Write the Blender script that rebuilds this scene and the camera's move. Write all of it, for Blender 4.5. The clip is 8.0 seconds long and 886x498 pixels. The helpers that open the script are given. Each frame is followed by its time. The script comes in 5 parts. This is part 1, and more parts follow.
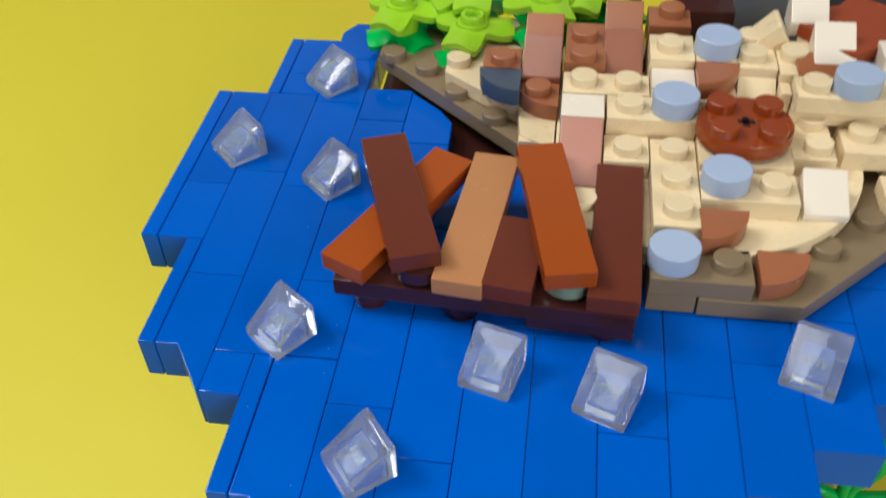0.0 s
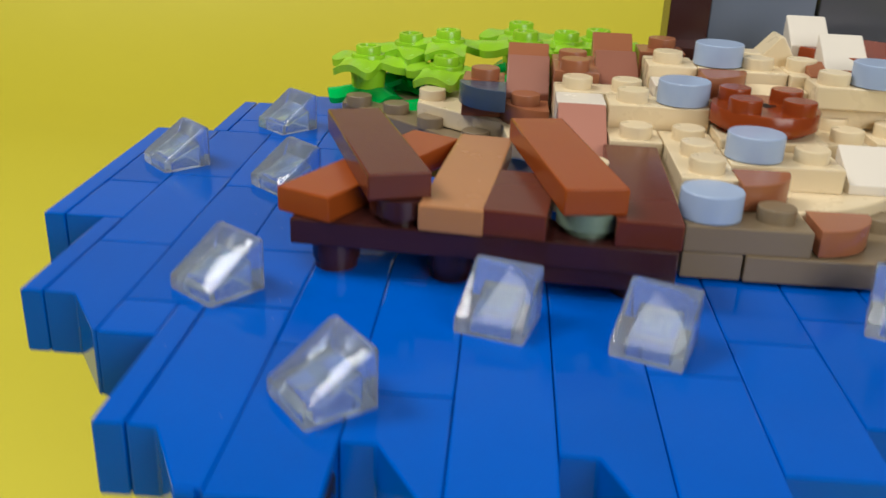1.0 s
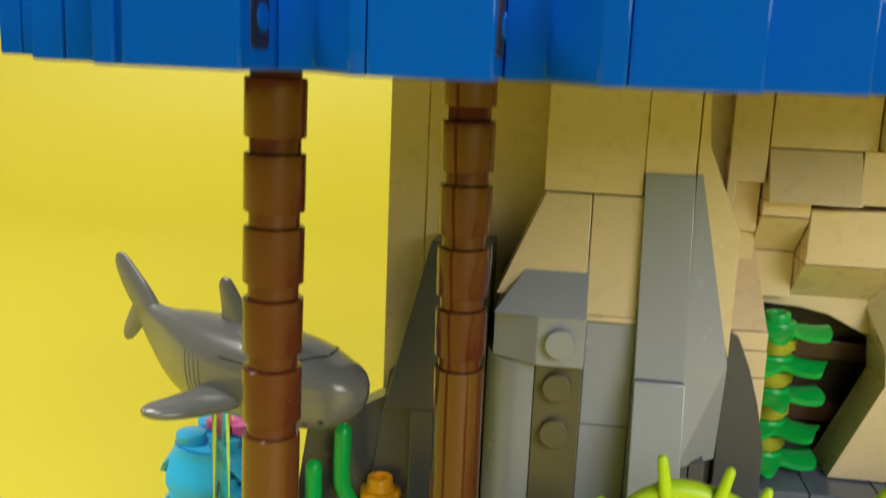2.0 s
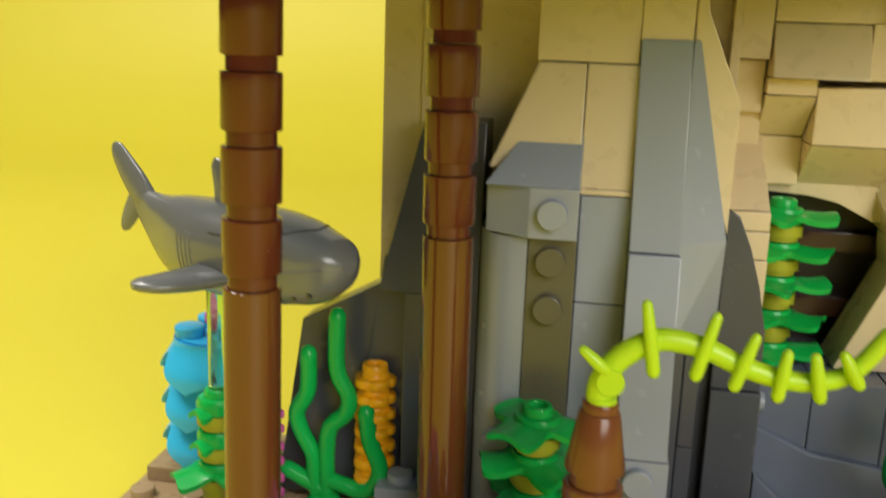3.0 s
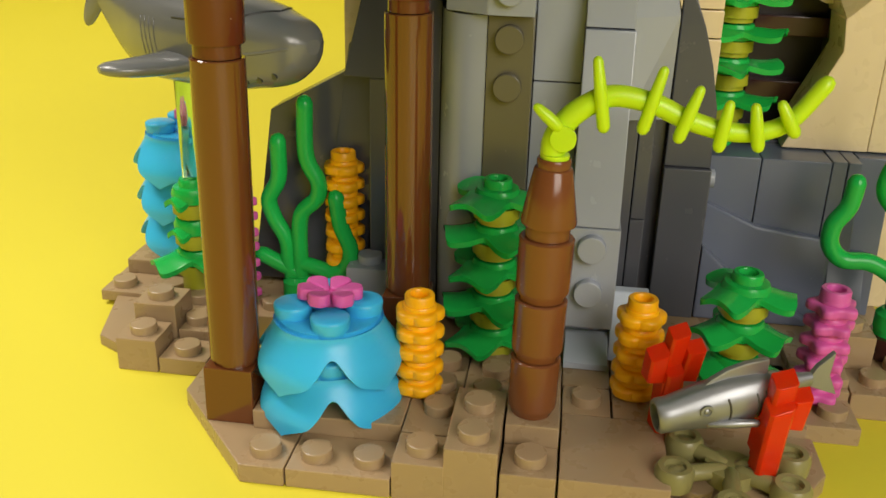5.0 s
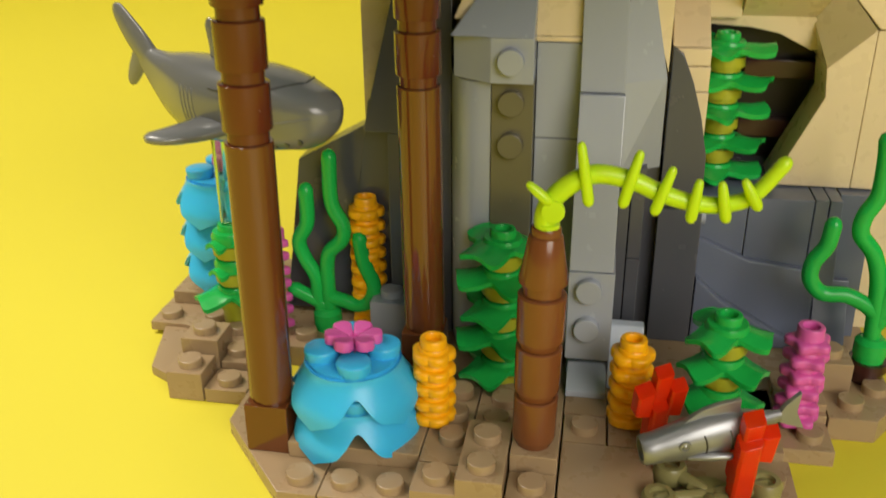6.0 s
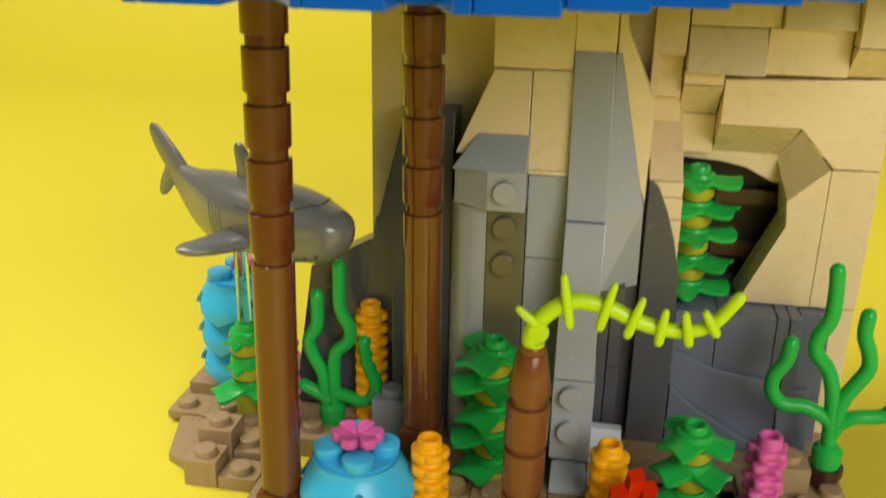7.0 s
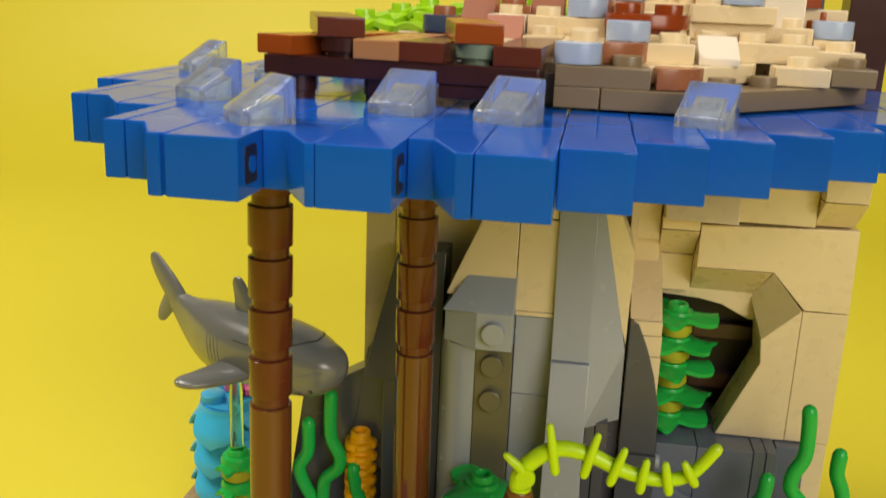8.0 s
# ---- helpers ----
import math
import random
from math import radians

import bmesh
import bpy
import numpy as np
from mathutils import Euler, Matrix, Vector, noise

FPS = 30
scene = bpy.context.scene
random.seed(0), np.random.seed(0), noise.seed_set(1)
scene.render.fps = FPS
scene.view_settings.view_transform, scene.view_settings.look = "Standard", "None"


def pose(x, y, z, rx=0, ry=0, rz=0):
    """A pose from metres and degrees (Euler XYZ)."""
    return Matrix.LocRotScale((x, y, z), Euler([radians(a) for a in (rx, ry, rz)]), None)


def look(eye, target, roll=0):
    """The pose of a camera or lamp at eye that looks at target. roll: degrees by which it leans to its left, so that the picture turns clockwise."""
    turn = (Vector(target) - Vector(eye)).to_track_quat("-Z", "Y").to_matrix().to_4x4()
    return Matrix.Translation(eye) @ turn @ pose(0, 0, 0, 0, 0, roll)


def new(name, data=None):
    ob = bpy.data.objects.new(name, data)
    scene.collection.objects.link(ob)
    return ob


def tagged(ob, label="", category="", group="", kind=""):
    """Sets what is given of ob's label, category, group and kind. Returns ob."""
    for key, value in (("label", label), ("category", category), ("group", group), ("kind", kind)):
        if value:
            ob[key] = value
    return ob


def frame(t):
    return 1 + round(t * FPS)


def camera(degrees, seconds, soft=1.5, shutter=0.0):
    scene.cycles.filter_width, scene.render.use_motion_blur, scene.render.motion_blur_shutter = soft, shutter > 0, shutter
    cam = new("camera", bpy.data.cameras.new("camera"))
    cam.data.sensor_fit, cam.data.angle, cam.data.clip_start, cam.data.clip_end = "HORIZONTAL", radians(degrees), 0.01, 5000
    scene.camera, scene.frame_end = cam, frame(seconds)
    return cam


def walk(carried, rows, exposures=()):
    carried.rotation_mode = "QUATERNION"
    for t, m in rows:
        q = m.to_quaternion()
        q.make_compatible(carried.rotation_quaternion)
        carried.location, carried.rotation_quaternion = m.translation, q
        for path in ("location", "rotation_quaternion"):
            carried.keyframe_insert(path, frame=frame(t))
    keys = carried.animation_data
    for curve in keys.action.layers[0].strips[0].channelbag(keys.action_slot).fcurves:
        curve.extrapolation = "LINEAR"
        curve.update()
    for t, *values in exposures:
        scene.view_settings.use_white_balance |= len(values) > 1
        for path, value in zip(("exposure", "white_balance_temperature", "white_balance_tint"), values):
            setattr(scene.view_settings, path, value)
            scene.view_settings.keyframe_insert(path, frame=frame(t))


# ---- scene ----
cam = camera(51.06, 8.0, soft=1.5, shutter=0.5)
PATH = [
    (0, (0.03410, -0.10032, 0.22150), (0.01578, 0.01480, 0.11190), -1.97),
    (0.2, (0.03164, -0.09961, 0.21283), (0.01545, 0.01756, 0.10509), -1.73),
    (0.5, (0.02690, -0.09756, 0.19570), (0.01459, 0.03127, 0.10162), 0.49),
    (0.8, (0.02471, -0.10117, 0.17633), (0.01580, 0.04010, 0.10174), 1.65),
    (1, (0.02588, -0.10594, 0.16267), (0.01747, 0.04111, 0.10017), 2.42),
    (1.2, (0.03091, -0.11061, 0.14986), (0.01928, 0.04112, 0.10044), 2.41),
    (1.4, (0.03563, -0.11440, 0.13816), (0.02074, 0.04023, 0.09984), 2.78),
    (1.5, (0.03669, -0.11599, 0.13380), (0.02106, 0.03896, 0.09711), 2.79),
    (1.7, (0.03795, -0.11608, 0.12208), (0.01914, 0.03953, 0.08999), 2.52),
    (2.8, (0.04176, -0.11441, 0.09543), (0.01880, 0.04007, 0.06067), 2.21),
    (3, (0.04606, -0.11544, 0.09220), (0.02022, 0.03817, 0.05564), 2.00),
    (3.5, (0.04955, -0.11537, 0.08490), (0.02640, 0.03716, 0.04248), 2.05),
    (4, (0.04963, -0.11829, 0.08112), (0.02892, 0.03255, 0.03196), 2.19),
    (4.5, (0.05034, -0.12007, 0.08022), (0.03083, 0.02868, 0.02460), 1.96),
    (4.7, (0.04959, -0.12163, 0.08081), (0.03004, 0.02619, 0.02278), 1.75),
    (5.8, (0.05243, -0.13076, 0.09890), (0.03025, 0.01226, 0.03069), 0.16),
    (6, (0.05544, -0.13339, 0.10343), (0.02997, 0.00962, 0.03635), -0.50),
    (6.5, (0.05586, -0.14093, 0.11082), (0.02840, 0.00373, 0.04822), -0.22),
    (7, (0.05720, -0.14867, 0.11831), (0.03178, -0.00080, 0.06275), 1.14),
    (7.5, (0.05655, -0.15166, 0.12847), (0.03262, -0.00127, 0.07938), 2.03),
    (8, (0.05541, -0.15339, 0.13331), (0.03224, -0.00099, 0.09045), 2.31),
]
walk(cam, [(t, look(eye, target, roll)) for t, eye, target, roll in PATH],
     exposures=[(0.0, -0.36, 6400, 9), (0.5, -0.38, 6350, 9), (1.0, -0.46, 6350, 9), (1.5, -0.33, 6600, 10), (1.7, -0.2, 6700, 10), (2.8, 0.0, 6900, 10), (3.5, 0.05, 6800, 10), (4.5, 0.04, 7200, 11), (6.0, 0.03, 7300, 11), (7.0, 0.0, 7400, 11), (7.5, -0.06, 7450, 11), (8.0, -0.2, 7600, 11)])

# ---- light ----
world = bpy.data.worlds.new("room_world")
scene.world = world
world.use_nodes = True
world.node_tree.nodes["Background"].inputs[0].default_value = (1.0, 0.93, 0.84, 1)
world.node_tree.nodes["Background"].inputs[1].default_value = 0.012
scene.view_settings.exposure = 0.0


def area_lamp(name, eye, target, w, h, watts, colour):
    la = bpy.data.lights.new(name, "AREA")
    la.shape, la.size, la.size_y, la.energy, la.color = "RECTANGLE", w, h, watts, colour
    ob = new(name, la)
    ob.matrix_world = look(eye, target)
    return ob


area_lamp("ceiling_lamp", (-0.55, 0.06, 0.84), (0, 0, 0.06), 0.32, 0.32, 6.6, (1.0, 0.98, 0.96))
area_lamp("ceiling_panel", (-0.17, -0.2, 0.98), (0.02, -0.02, 0.1), 0.42, 0.46, 4.0, (1.0, 0.98, 0.96))
# unseen light added at front right to brighten the cliff and bed
area_lamp("front_right_fill", (0.54, -0.78, 0.53), (0.05, 0, 0.07), 0.65, 0.6, 8.1, (0.99, 0.98, 0.97))

# ---- materials ----
U = 0.008  # one stud pitch in metres; everything below is in stud pitches


def lin(r, g, b):
    return tuple((c / 255 / 12.92) if c < 11 else ((c / 255 + 0.055) / 1.055) ** 2.4 for c in (r, g, b)) + (1,)


def plastic(name, rgb, rough=0.22, vary=0.10, sub=0.0):
    """Moulded plastic: a slight change of shade from piece to piece, handling marks in the gloss, faint relief."""
    m = bpy.data.materials.new(name)
    m.use_nodes = True
    nt = m.node_tree
    N, L = nt.nodes, nt.links
    b = N["Principled BSDF"]
    co = N.new("ShaderNodeTexCoord")
    info = N.new("ShaderNodeObjectInfo")
    big = N.new("ShaderNodeTexNoise")
    big.inputs["Scale"].default_value, big.inputs["Detail"].default_value = 90, 3
    fine = N.new("ShaderNodeTexNoise")
    fine.inputs["Scale"].default_value, fine.inputs["Detail"].default_value = 260, 3
    L.new(co.outputs["Object"], big.inputs["Vector"])
    L.new(co.outputs["Object"], fine.inputs["Vector"])
    add = N.new("ShaderNodeMath")
    add.operation = "ADD"
    L.new(info.outputs["Random"], add.inputs[0])
    L.new(big.outputs["Fac"], add.inputs[1])
    mr = N.new("ShaderNodeMapRange")
    mr.inputs["From Min"].default_value, mr.inputs["From Max"].default_value = 0.3, 1.7
    mr.inputs["To Min"].default_value, mr.inputs["To Max"].default_value = 1 - vary, 1 + vary
    L.new(add.outputs[0], mr.inputs["Value"])
    mul = N.new("ShaderNodeMix")
    mul.data_type, mul.blend_type = "RGBA", "MULTIPLY"
    mul.inputs["Factor"].default_value = 1
    mul.inputs["A"].default_value = lin(*rgb)
    L.new(mr.outputs[0], mul.inputs["B"])
    # a few specks of dust
    vor = N.new("ShaderNodeTexVoronoi")
    vor.inputs["Scale"].default_value = 420
    L.new(co.outputs["Object"], vor.inputs["Vector"])
    near = N.new("ShaderNodeMath")
    near.operation = "LESS_THAN"
    near.inputs[1].default_value = 0.055
    L.new(vor.outputs["Distance"], near.inputs[0])
    few = N.new("ShaderNodeMath")
    few.operation = "GREATER_THAN"
    few.inputs[1].default_value = 0.8
    L.new(vor.outputs["Color"], few.inputs[0])
    speck = N.new("ShaderNodeMath")
    speck.operation = "MULTIPLY"
    L.new(near.outputs[0], speck.inputs[0])
    L.new(few.outputs[0], speck.inputs[1])
    soft_speck = N.new("ShaderNodeMath")
    soft_speck.operation = "MULTIPLY"
    soft_speck.inputs[1].default_value = 0.16
    L.new(speck.outputs[0], soft_speck.inputs[0])
    dust = N.new("ShaderNodeMix")
    dust.data_type = "RGBA"
    dust.inputs["B"].default_value = (0.62, 0.6, 0.56, 1)
    L.new(soft_speck.outputs[0], dust.inputs["Factor"])
    L.new(mul.outputs["Result"], dust.inputs["A"])
    L.new(dust.outputs["Result"], b.inputs["Base Color"])
    rr = N.new("ShaderNodeMapRange")
    rr.inputs["From Min"].default_value, rr.inputs["From Max"].default_value = 0.3, 0.75
    rr.inputs["To Min"].default_value, rr.inputs["To Max"].default_value = rough * 0.93, rough * 1.12
    L.new(fine.outputs["Fac"], rr.inputs["Value"])
    L.new(rr.outputs[0], b.inputs["Roughness"])
    bump = N.new("ShaderNodeBump")
    bump.inputs["Strength"].default_value, bump.inputs["Distance"].default_value = 0.06, 0.0001
    L.new(big.outputs["Fac"], bump.inputs["Height"])
    L.new(bump.outputs[0], b.inputs["Normal"])
    if sub:
        b.inputs["Subsurface Weight"].default_value = sub
        b.inputs["Subsurface Radius"].default_value = (0.002, 0.0015, 0.001)
    return m


def clear_plastic(name, rgb, rough=0.03, density=1.0):
    m = bpy.data.materials.new(name)
    m.use_nodes = True
    b = m.node_tree.nodes["Principled BSDF"]
    b.inputs["Base Color"].default_value = lin(*rgb)
    b.inputs["Transmission Weight"].default_value = density
    b.inputs["Roughness"].default_value = rough
    b.inputs["IOR"].default_value = 1.5
    return m


SEA = plastic("blue_plastic", (0, 87, 190), 0.1, 0.1)
SEA.node_tree.nodes["Principled BSDF"].inputs["Specular IOR Level"].default_value = 0.14
TAN = plastic("tan_plastic", (228, 208, 169), 0.28, 0.05)
WHITE = plastic("cream_plastic", (232, 222, 205), 0.25, 0.04)
# One dark tan plastic: dimmed copy for the island, lit copy for the bed.
DTAN_DIM = plastic("dark_tan_plastic_dimmed", (132, 114, 88), 0.3, 0.06)
DTAN_LIT = plastic("dark_tan_plastic_lit", (164, 139, 106), 0.28, 0.06)
DBROWN = plastic("dark_brown_plastic", (62, 31, 28), 0.22, 0.06)
RUST = plastic("rust_plastic", (157, 73, 25), 0.2, 0.05)
REDBROWN = plastic("reddish_brown_plastic", (100, 48, 35), 0.2, 0.06)
NOUGAT = plastic("nougat_plastic", (178, 124, 82), 0.25, 0.06)
ROSE = plastic("rose_brown_plastic", (176, 120, 102), 0.32, 0.06)
UMBER = plastic("umber_plastic", (158, 98, 66), 0.25, 0.07)
DROSE = plastic("dark_rose_plastic", (152, 98, 78), 0.34, 0.06)
SKY = plastic("light_blue_plastic", (166, 184, 212), 0.22, 0.05)
NAVY = plastic("navy_plastic", (66, 80, 98), 0.25, 0.05)
for m in (RUST, REDBROWN, NOUGAT):
    m.node_tree.nodes["Principled BSDF"].inputs["Specular IOR Level"].default_value = 0.28
TRUNK = plastic("brown_plastic", (102, 57, 30), 0.07, 0.06)
TRUNK.node_tree.nodes["Principled BSDF"].inputs["Specular IOR Level"].default_value = 0.75
STUMP = plastic("warm_brown_plastic", (122, 73, 42), 0.2, 0.06, sub=0.15)
# lit copy of the light grey, for bed slopes that catch the light
LGREY_LIT = plastic("light_grey_plastic_lit", (190, 200, 212), 0.22, 0.05)
DGREY = plastic("dark_grey_plastic", (80, 82, 88), 0.25, 0.06)
LGREY = plastic("light_grey_plastic", (157, 163, 173), 0.25, 0.05)
WALLGREY = plastic("blue_grey_wall_plastic", (100, 108, 126), 0.3, 0.06)
BRICKBROWN = plastic("red_brown_plastic", (100, 47, 30), 0.12, 0.06)
OLIVEGREY = plastic("olive_grey_plastic", (100, 95, 76), 0.25, 0.06)
GREEN = plastic("green_plastic", (0, 178, 78), 0.24, 0.07)
GREEN.node_tree.nodes["Principled BSDF"].inputs["Specular IOR Level"].default_value = 0.35
LIME = plastic("lime_plastic", (192, 230, 44), 0.34, 0.06, sub=0.3)
YGREEN = plastic("yellow_green_plastic", (168, 170, 48), 0.3, 0.08)
ORANGE = plastic("orange_plastic", (255, 182, 28), 0.36, 0.05, sub=0.1)
AZURE = plastic("azure_plastic", (44, 184, 236), 0.36, 0.04, sub=0.1)
PINK = plastic("pink_plastic", (220, 94, 172), 0.4, 0.06)
SILVER = plastic("silver_plastic", (150, 152, 154), 0.36, 0.06)
SILVER.node_tree.nodes["Principled BSDF"].inputs["Metallic"].default_value = 0.72
SHARKGREY = plastic("shark_grey_plastic", (114, 116, 115), 0.24, 0.05)
SHARKGREY.node_tree.nodes["Principled BSDF"].inputs["Specular IOR Level"].default_value = 0.85
SAGE = plastic("sage_plastic", (120, 140, 120), 0.25, 0.05)
# near-black that stands for the shade inside the cave and holes
INSIDE_SHADE = plastic("painted_inside_shade", (34, 22, 18), 0.4, 0.05)
ICE = clear_plastic("clear_plastic", (230, 241, 255), 0.06, 0.88)
ICE.node_tree.nodes["Principled BSDF"].inputs["IOR"].default_value = 1.44


def ice_relief(m):
    """Slight waviness of the moulded clear plastic."""
    N, L = m.node_tree.nodes, m.node_tree.links
    co = N.new("ShaderNodeTexCoord")
    n = N.new("ShaderNodeTexNoise")
    n.inputs["Scale"].default_value, n.inputs["Detail"].default_value = 520, 2
    bump = N.new("ShaderNodeBump")
    bump.inputs["Strength"].default_value, bump.inputs["Distance"].default_value = 0.12, 0.0003
    L.new(co.outputs["Object"], n.inputs["Vector"])
    L.new(n.outputs["Fac"], bump.inputs["Height"])
    L.new(bump.outputs[0], N["Principled BSDF"].inputs["Normal"])


ice_relief(ICE)
FROST = clear_plastic("frosted_clear_plastic", (230, 245, 255), 0.1, 0.78)
ice_relief(FROST)
TRED = clear_plastic("clear_red_plastic", (255, 62, 24), 0.16, 0.35)
TRED.node_tree.nodes["Principled BSDF"].inputs["Specular IOR Level"].default_value = 0.3
TRED.node_tree.nodes["Principled BSDF"].inputs["Subsurface Weight"].default_value = 0.4
TRED.node_tree.nodes["Principled BSDF"].inputs["Subsurface Radius"].default_value = (0.004, 0.001, 0.0005)
TGREEN = clear_plastic("clear_green_plastic", (200, 245, 200), 0.03)


def paper_material():
    m = bpy.data.materials.new("yellow_paper")
    m.use_nodes = True
    nt = m.node_tree
    N, L = nt.nodes, nt.links
    b = N["Principled BSDF"]
    co = N.new("ShaderNodeTexCoord")
    n1 = N.new("ShaderNodeTexNoise")
    n1.inputs["Scale"].default_value, n1.inputs["Detail"].default_value = 9, 4
    n2 = N.new("ShaderNodeTexNoise")
    n2.inputs["Scale"].default_value, n2.inputs["Detail"].default_value = 600, 5
    L.new(co.outputs["Object"], n1.inputs["Vector"])
    L.new(co.outputs["Object"], n2.inputs["Vector"])
    mix = N.new("ShaderNodeMix")
    mix.data_type = "RGBA"
    mix.inputs["A"].default_value = (0.675, 0.59, 0.036, 1)
    mix.inputs["B"].default_value = (0.705, 0.62, 0.045, 1)
    L.new(n1.outputs["Fac"], mix.inputs["Factor"])
    L.new(mix.outputs["Result"], b.inputs["Base Color"])
    b.inputs["Roughness"].default_value = 0.55
    bump = N.new("ShaderNodeBump")
    bump.inputs["Strength"].default_value, bump.inputs["Distance"].default_value = 0.08, 0.0002
    L.new(n2.outputs["Fac"], bump.inputs["Height"])
    L.new(bump.outputs[0], b.inputs["Normal"])
    return m


PAPER = paper_material()


def wall_material(name, shade):
    m = bpy.data.materials.new(name)
    m.use_nodes = True
    nt = m.node_tree
    b = nt.nodes["Principled BSDF"]
    n = nt.nodes.new("ShaderNodeTexNoise")
    n.inputs["Scale"].default_value = 40
    r = nt.nodes.new("ShaderNodeMapRange")
    r.inputs["To Min"].default_value, r.inputs["To Max"].default_value = shade, shade * 1.15
    nt.links.new(n.outputs["Fac"], r.inputs["Value"])
    nt.links.new(r.outputs[0], b.inputs["Base Color"])
    b.inputs["Roughness"].default_value = 0.8
    return m


PAINT = wall_material("room_paint", 0.13)
# much paler than the other walls, as a reflector for the sea top
SEA_REFLECTOR = wall_material("sea_reflector_paint", 0.65)

# ---- mesh helpers, in stud pitches ----


def thing(name, label, category, x=0, y=0, z=0, group="", kind=""):
    ob = new(name)
    ob.empty_display_size = 0.004
    ob.location = (x * U, y * U, z * U)
    return tagged(ob, label, category, group, kind)


def finish(bm, name, smooth=40):
    """The mesh of bm in metres: wide faces flat, the rounded edges between them smooth."""
    bmesh.ops.recalc_face_normals(bm, faces=bm.faces)
    area = {f: f.calc_area() for f in bm.faces}
    for f in bm.faces:
        beside = [area[g] for e in f.edges for g in e.link_faces if g is not f]
        f.smooth = not beside or area[f] < 5 * max(beside)
    for e in bm.edges:
        if len(e.link_faces) == 2:
            e.smooth = e.calc_face_angle(0) < radians(smooth)
    bmesh.ops.scale(bm, vec=(U, U, U), verts=bm.verts)
    me = bpy.data.meshes.new(name)
    bm.to_mesh(me)
    bm.free()
    return me


def part(name, bm, material, parent, label="", m=None, smooth=40):
    """One mesh object under a thing or a part. m: its pose in the parent's space, in metres."""
    me = finish(bm, name, smooth)
    me.materials.append(material)
    ob = new(name, me)
    ob.parent = parent
    if m is not None:
        ob.matrix_local = m
    if label:
        ob["label"] = label
    return ob


def solo(name, bm, material, label, category, group="", kind="", smooth=40):
    me = finish(bm, name, smooth)
    me.materials.append(material)
    return tagged(new(name, me), label, category, group, kind)


def soften(bm, geom_verts, w):
    es = list({e for v in geom_verts for e in v.link_edges if len(e.link_faces) == 2 and e.calc_face_angle(0) > 0.35})
    if w > 0 and es:
        bmesh.ops.bevel(bm, geom=es, offset=w, segments=2, profile=0.6, affect="EDGES", clamp_overlap=True)


def prism(bm, poly, z0, z1, bevel=0.03, axis="z"):
    """A polygon pushed along an axis. axis z: poly is x, y; y: poly is x, z; x: poly is y, z."""
    def at(a, b, c):
        return {"z": (a, b, c), "y": (a, c, b), "x": (c, a, b)}[axis]
    lo = [bm.verts.new(at(a, b, z0)) for a, b in poly]
    hi = [bm.verts.new(at(a, b, z1)) for a, b in poly]
    n = len(poly)
    bm.faces.new(lo[::-1])
    bm.faces.new(hi)
    for i in range(n):
        bm.faces.new((lo[i], lo[(i + 1) % n], hi[(i + 1) % n], hi[i]))
    bmesh.ops.recalc_face_normals(bm, faces=list({f for v in lo + hi for f in v.link_faces}))
    soften(bm, lo + hi, bevel)
    return bm


def box(bm, x0, x1, y0, y1, z0, z1, bevel=0.03):
    return prism(bm, [(x0, y0), (x1, y0), (x1, y1), (x0, y1)], z0, z1, bevel)


def hexa(bm, bottom, top, bevel=0.03):
    """A solid between two four-sided loops of 3D points."""
    lo, hi = [bm.verts.new(p) for p in bottom], [bm.verts.new(p) for p in top]
    n = len(lo)
    bm.faces.new(lo[::-1])
    bm.faces.new(hi)
    for i in range(n):
        bm.faces.new((lo[i], lo[(i + 1) % n], hi[(i + 1) % n], hi[i]))
    bmesh.ops.recalc_face_normals(bm, faces=list({f for v in lo + hi for f in v.link_faces}))
    soften(bm, lo + hi, bevel)
    return bm


def lathe(bm, profile, n=28, cx=0, cy=0, cz=0, m=None):
    """A turned solid; profile: radius, height from the bottom up. Radius 0 closes an end."""
    rings = []
    for r, z in profile:
        if r <= 1e-6:
            rings.append([bm.verts.new((cx, cy, cz + z))])
        else:
            rings.append([bm.verts.new((cx + r * math.cos(2 * math.pi * k / n), cy + r * math.sin(2 * math.pi * k / n), cz + z)) for k in range(n)])
    made = [v for r in rings for v in r]
    for a, b in zip(rings, rings[1:]):
        for k in range(n):
            j = (k + 1) % n
            if len(a) == 1:
                bm.faces.new((a[0], b[k], b[j]))
            elif len(b) == 1:
                bm.faces.new((a[k], a[j], b[0]))
            else:
                bm.faces.new((a[k], a[j], b[j], b[k]))
    if m is not None:
        bmesh.ops.transform(bm, matrix=m, verts=made)
    return bm


def stud(bm, x, y, z, n=20):
    return lathe(bm, [(0.3, -0.02), (0.3, 0.185), (0.294, 0.203), (0.28, 0.2125), (0, 0.2125)], n, x, y, z)


def side_stud(bm, x, y, z, n=22):
    """A stud that looks towards -y."""
    return lathe(bm, [(0.3, -0.02), (0.3, 0.185), (0.294, 0.203), (0.28, 0.2125), (0, 0.2125)], n, 0, 0, 0, Matrix.Translation((x, y, z)) @ Matrix.Rotation(radians(90), 4, "X"))


STUDS = {}


def add_studs(owner, mat, places, side=False):
    """Studs as pieces of their own on a plate; alike studs share one mesh."""
    key = (mat.name, side)
    if key not in STUDS:
        sm = bmesh.new()
        (side_stud if side else stud)(sm, 0, 0, 0)
        STUDS[key] = finish(sm, "stud", 22)
        STUDS[key].materials.append(mat)
    for x, y, z in places:
        ob = new("stud", STUDS[key])
        ob.parent = owner
        ob.location = (x * U, y * U, z * U)


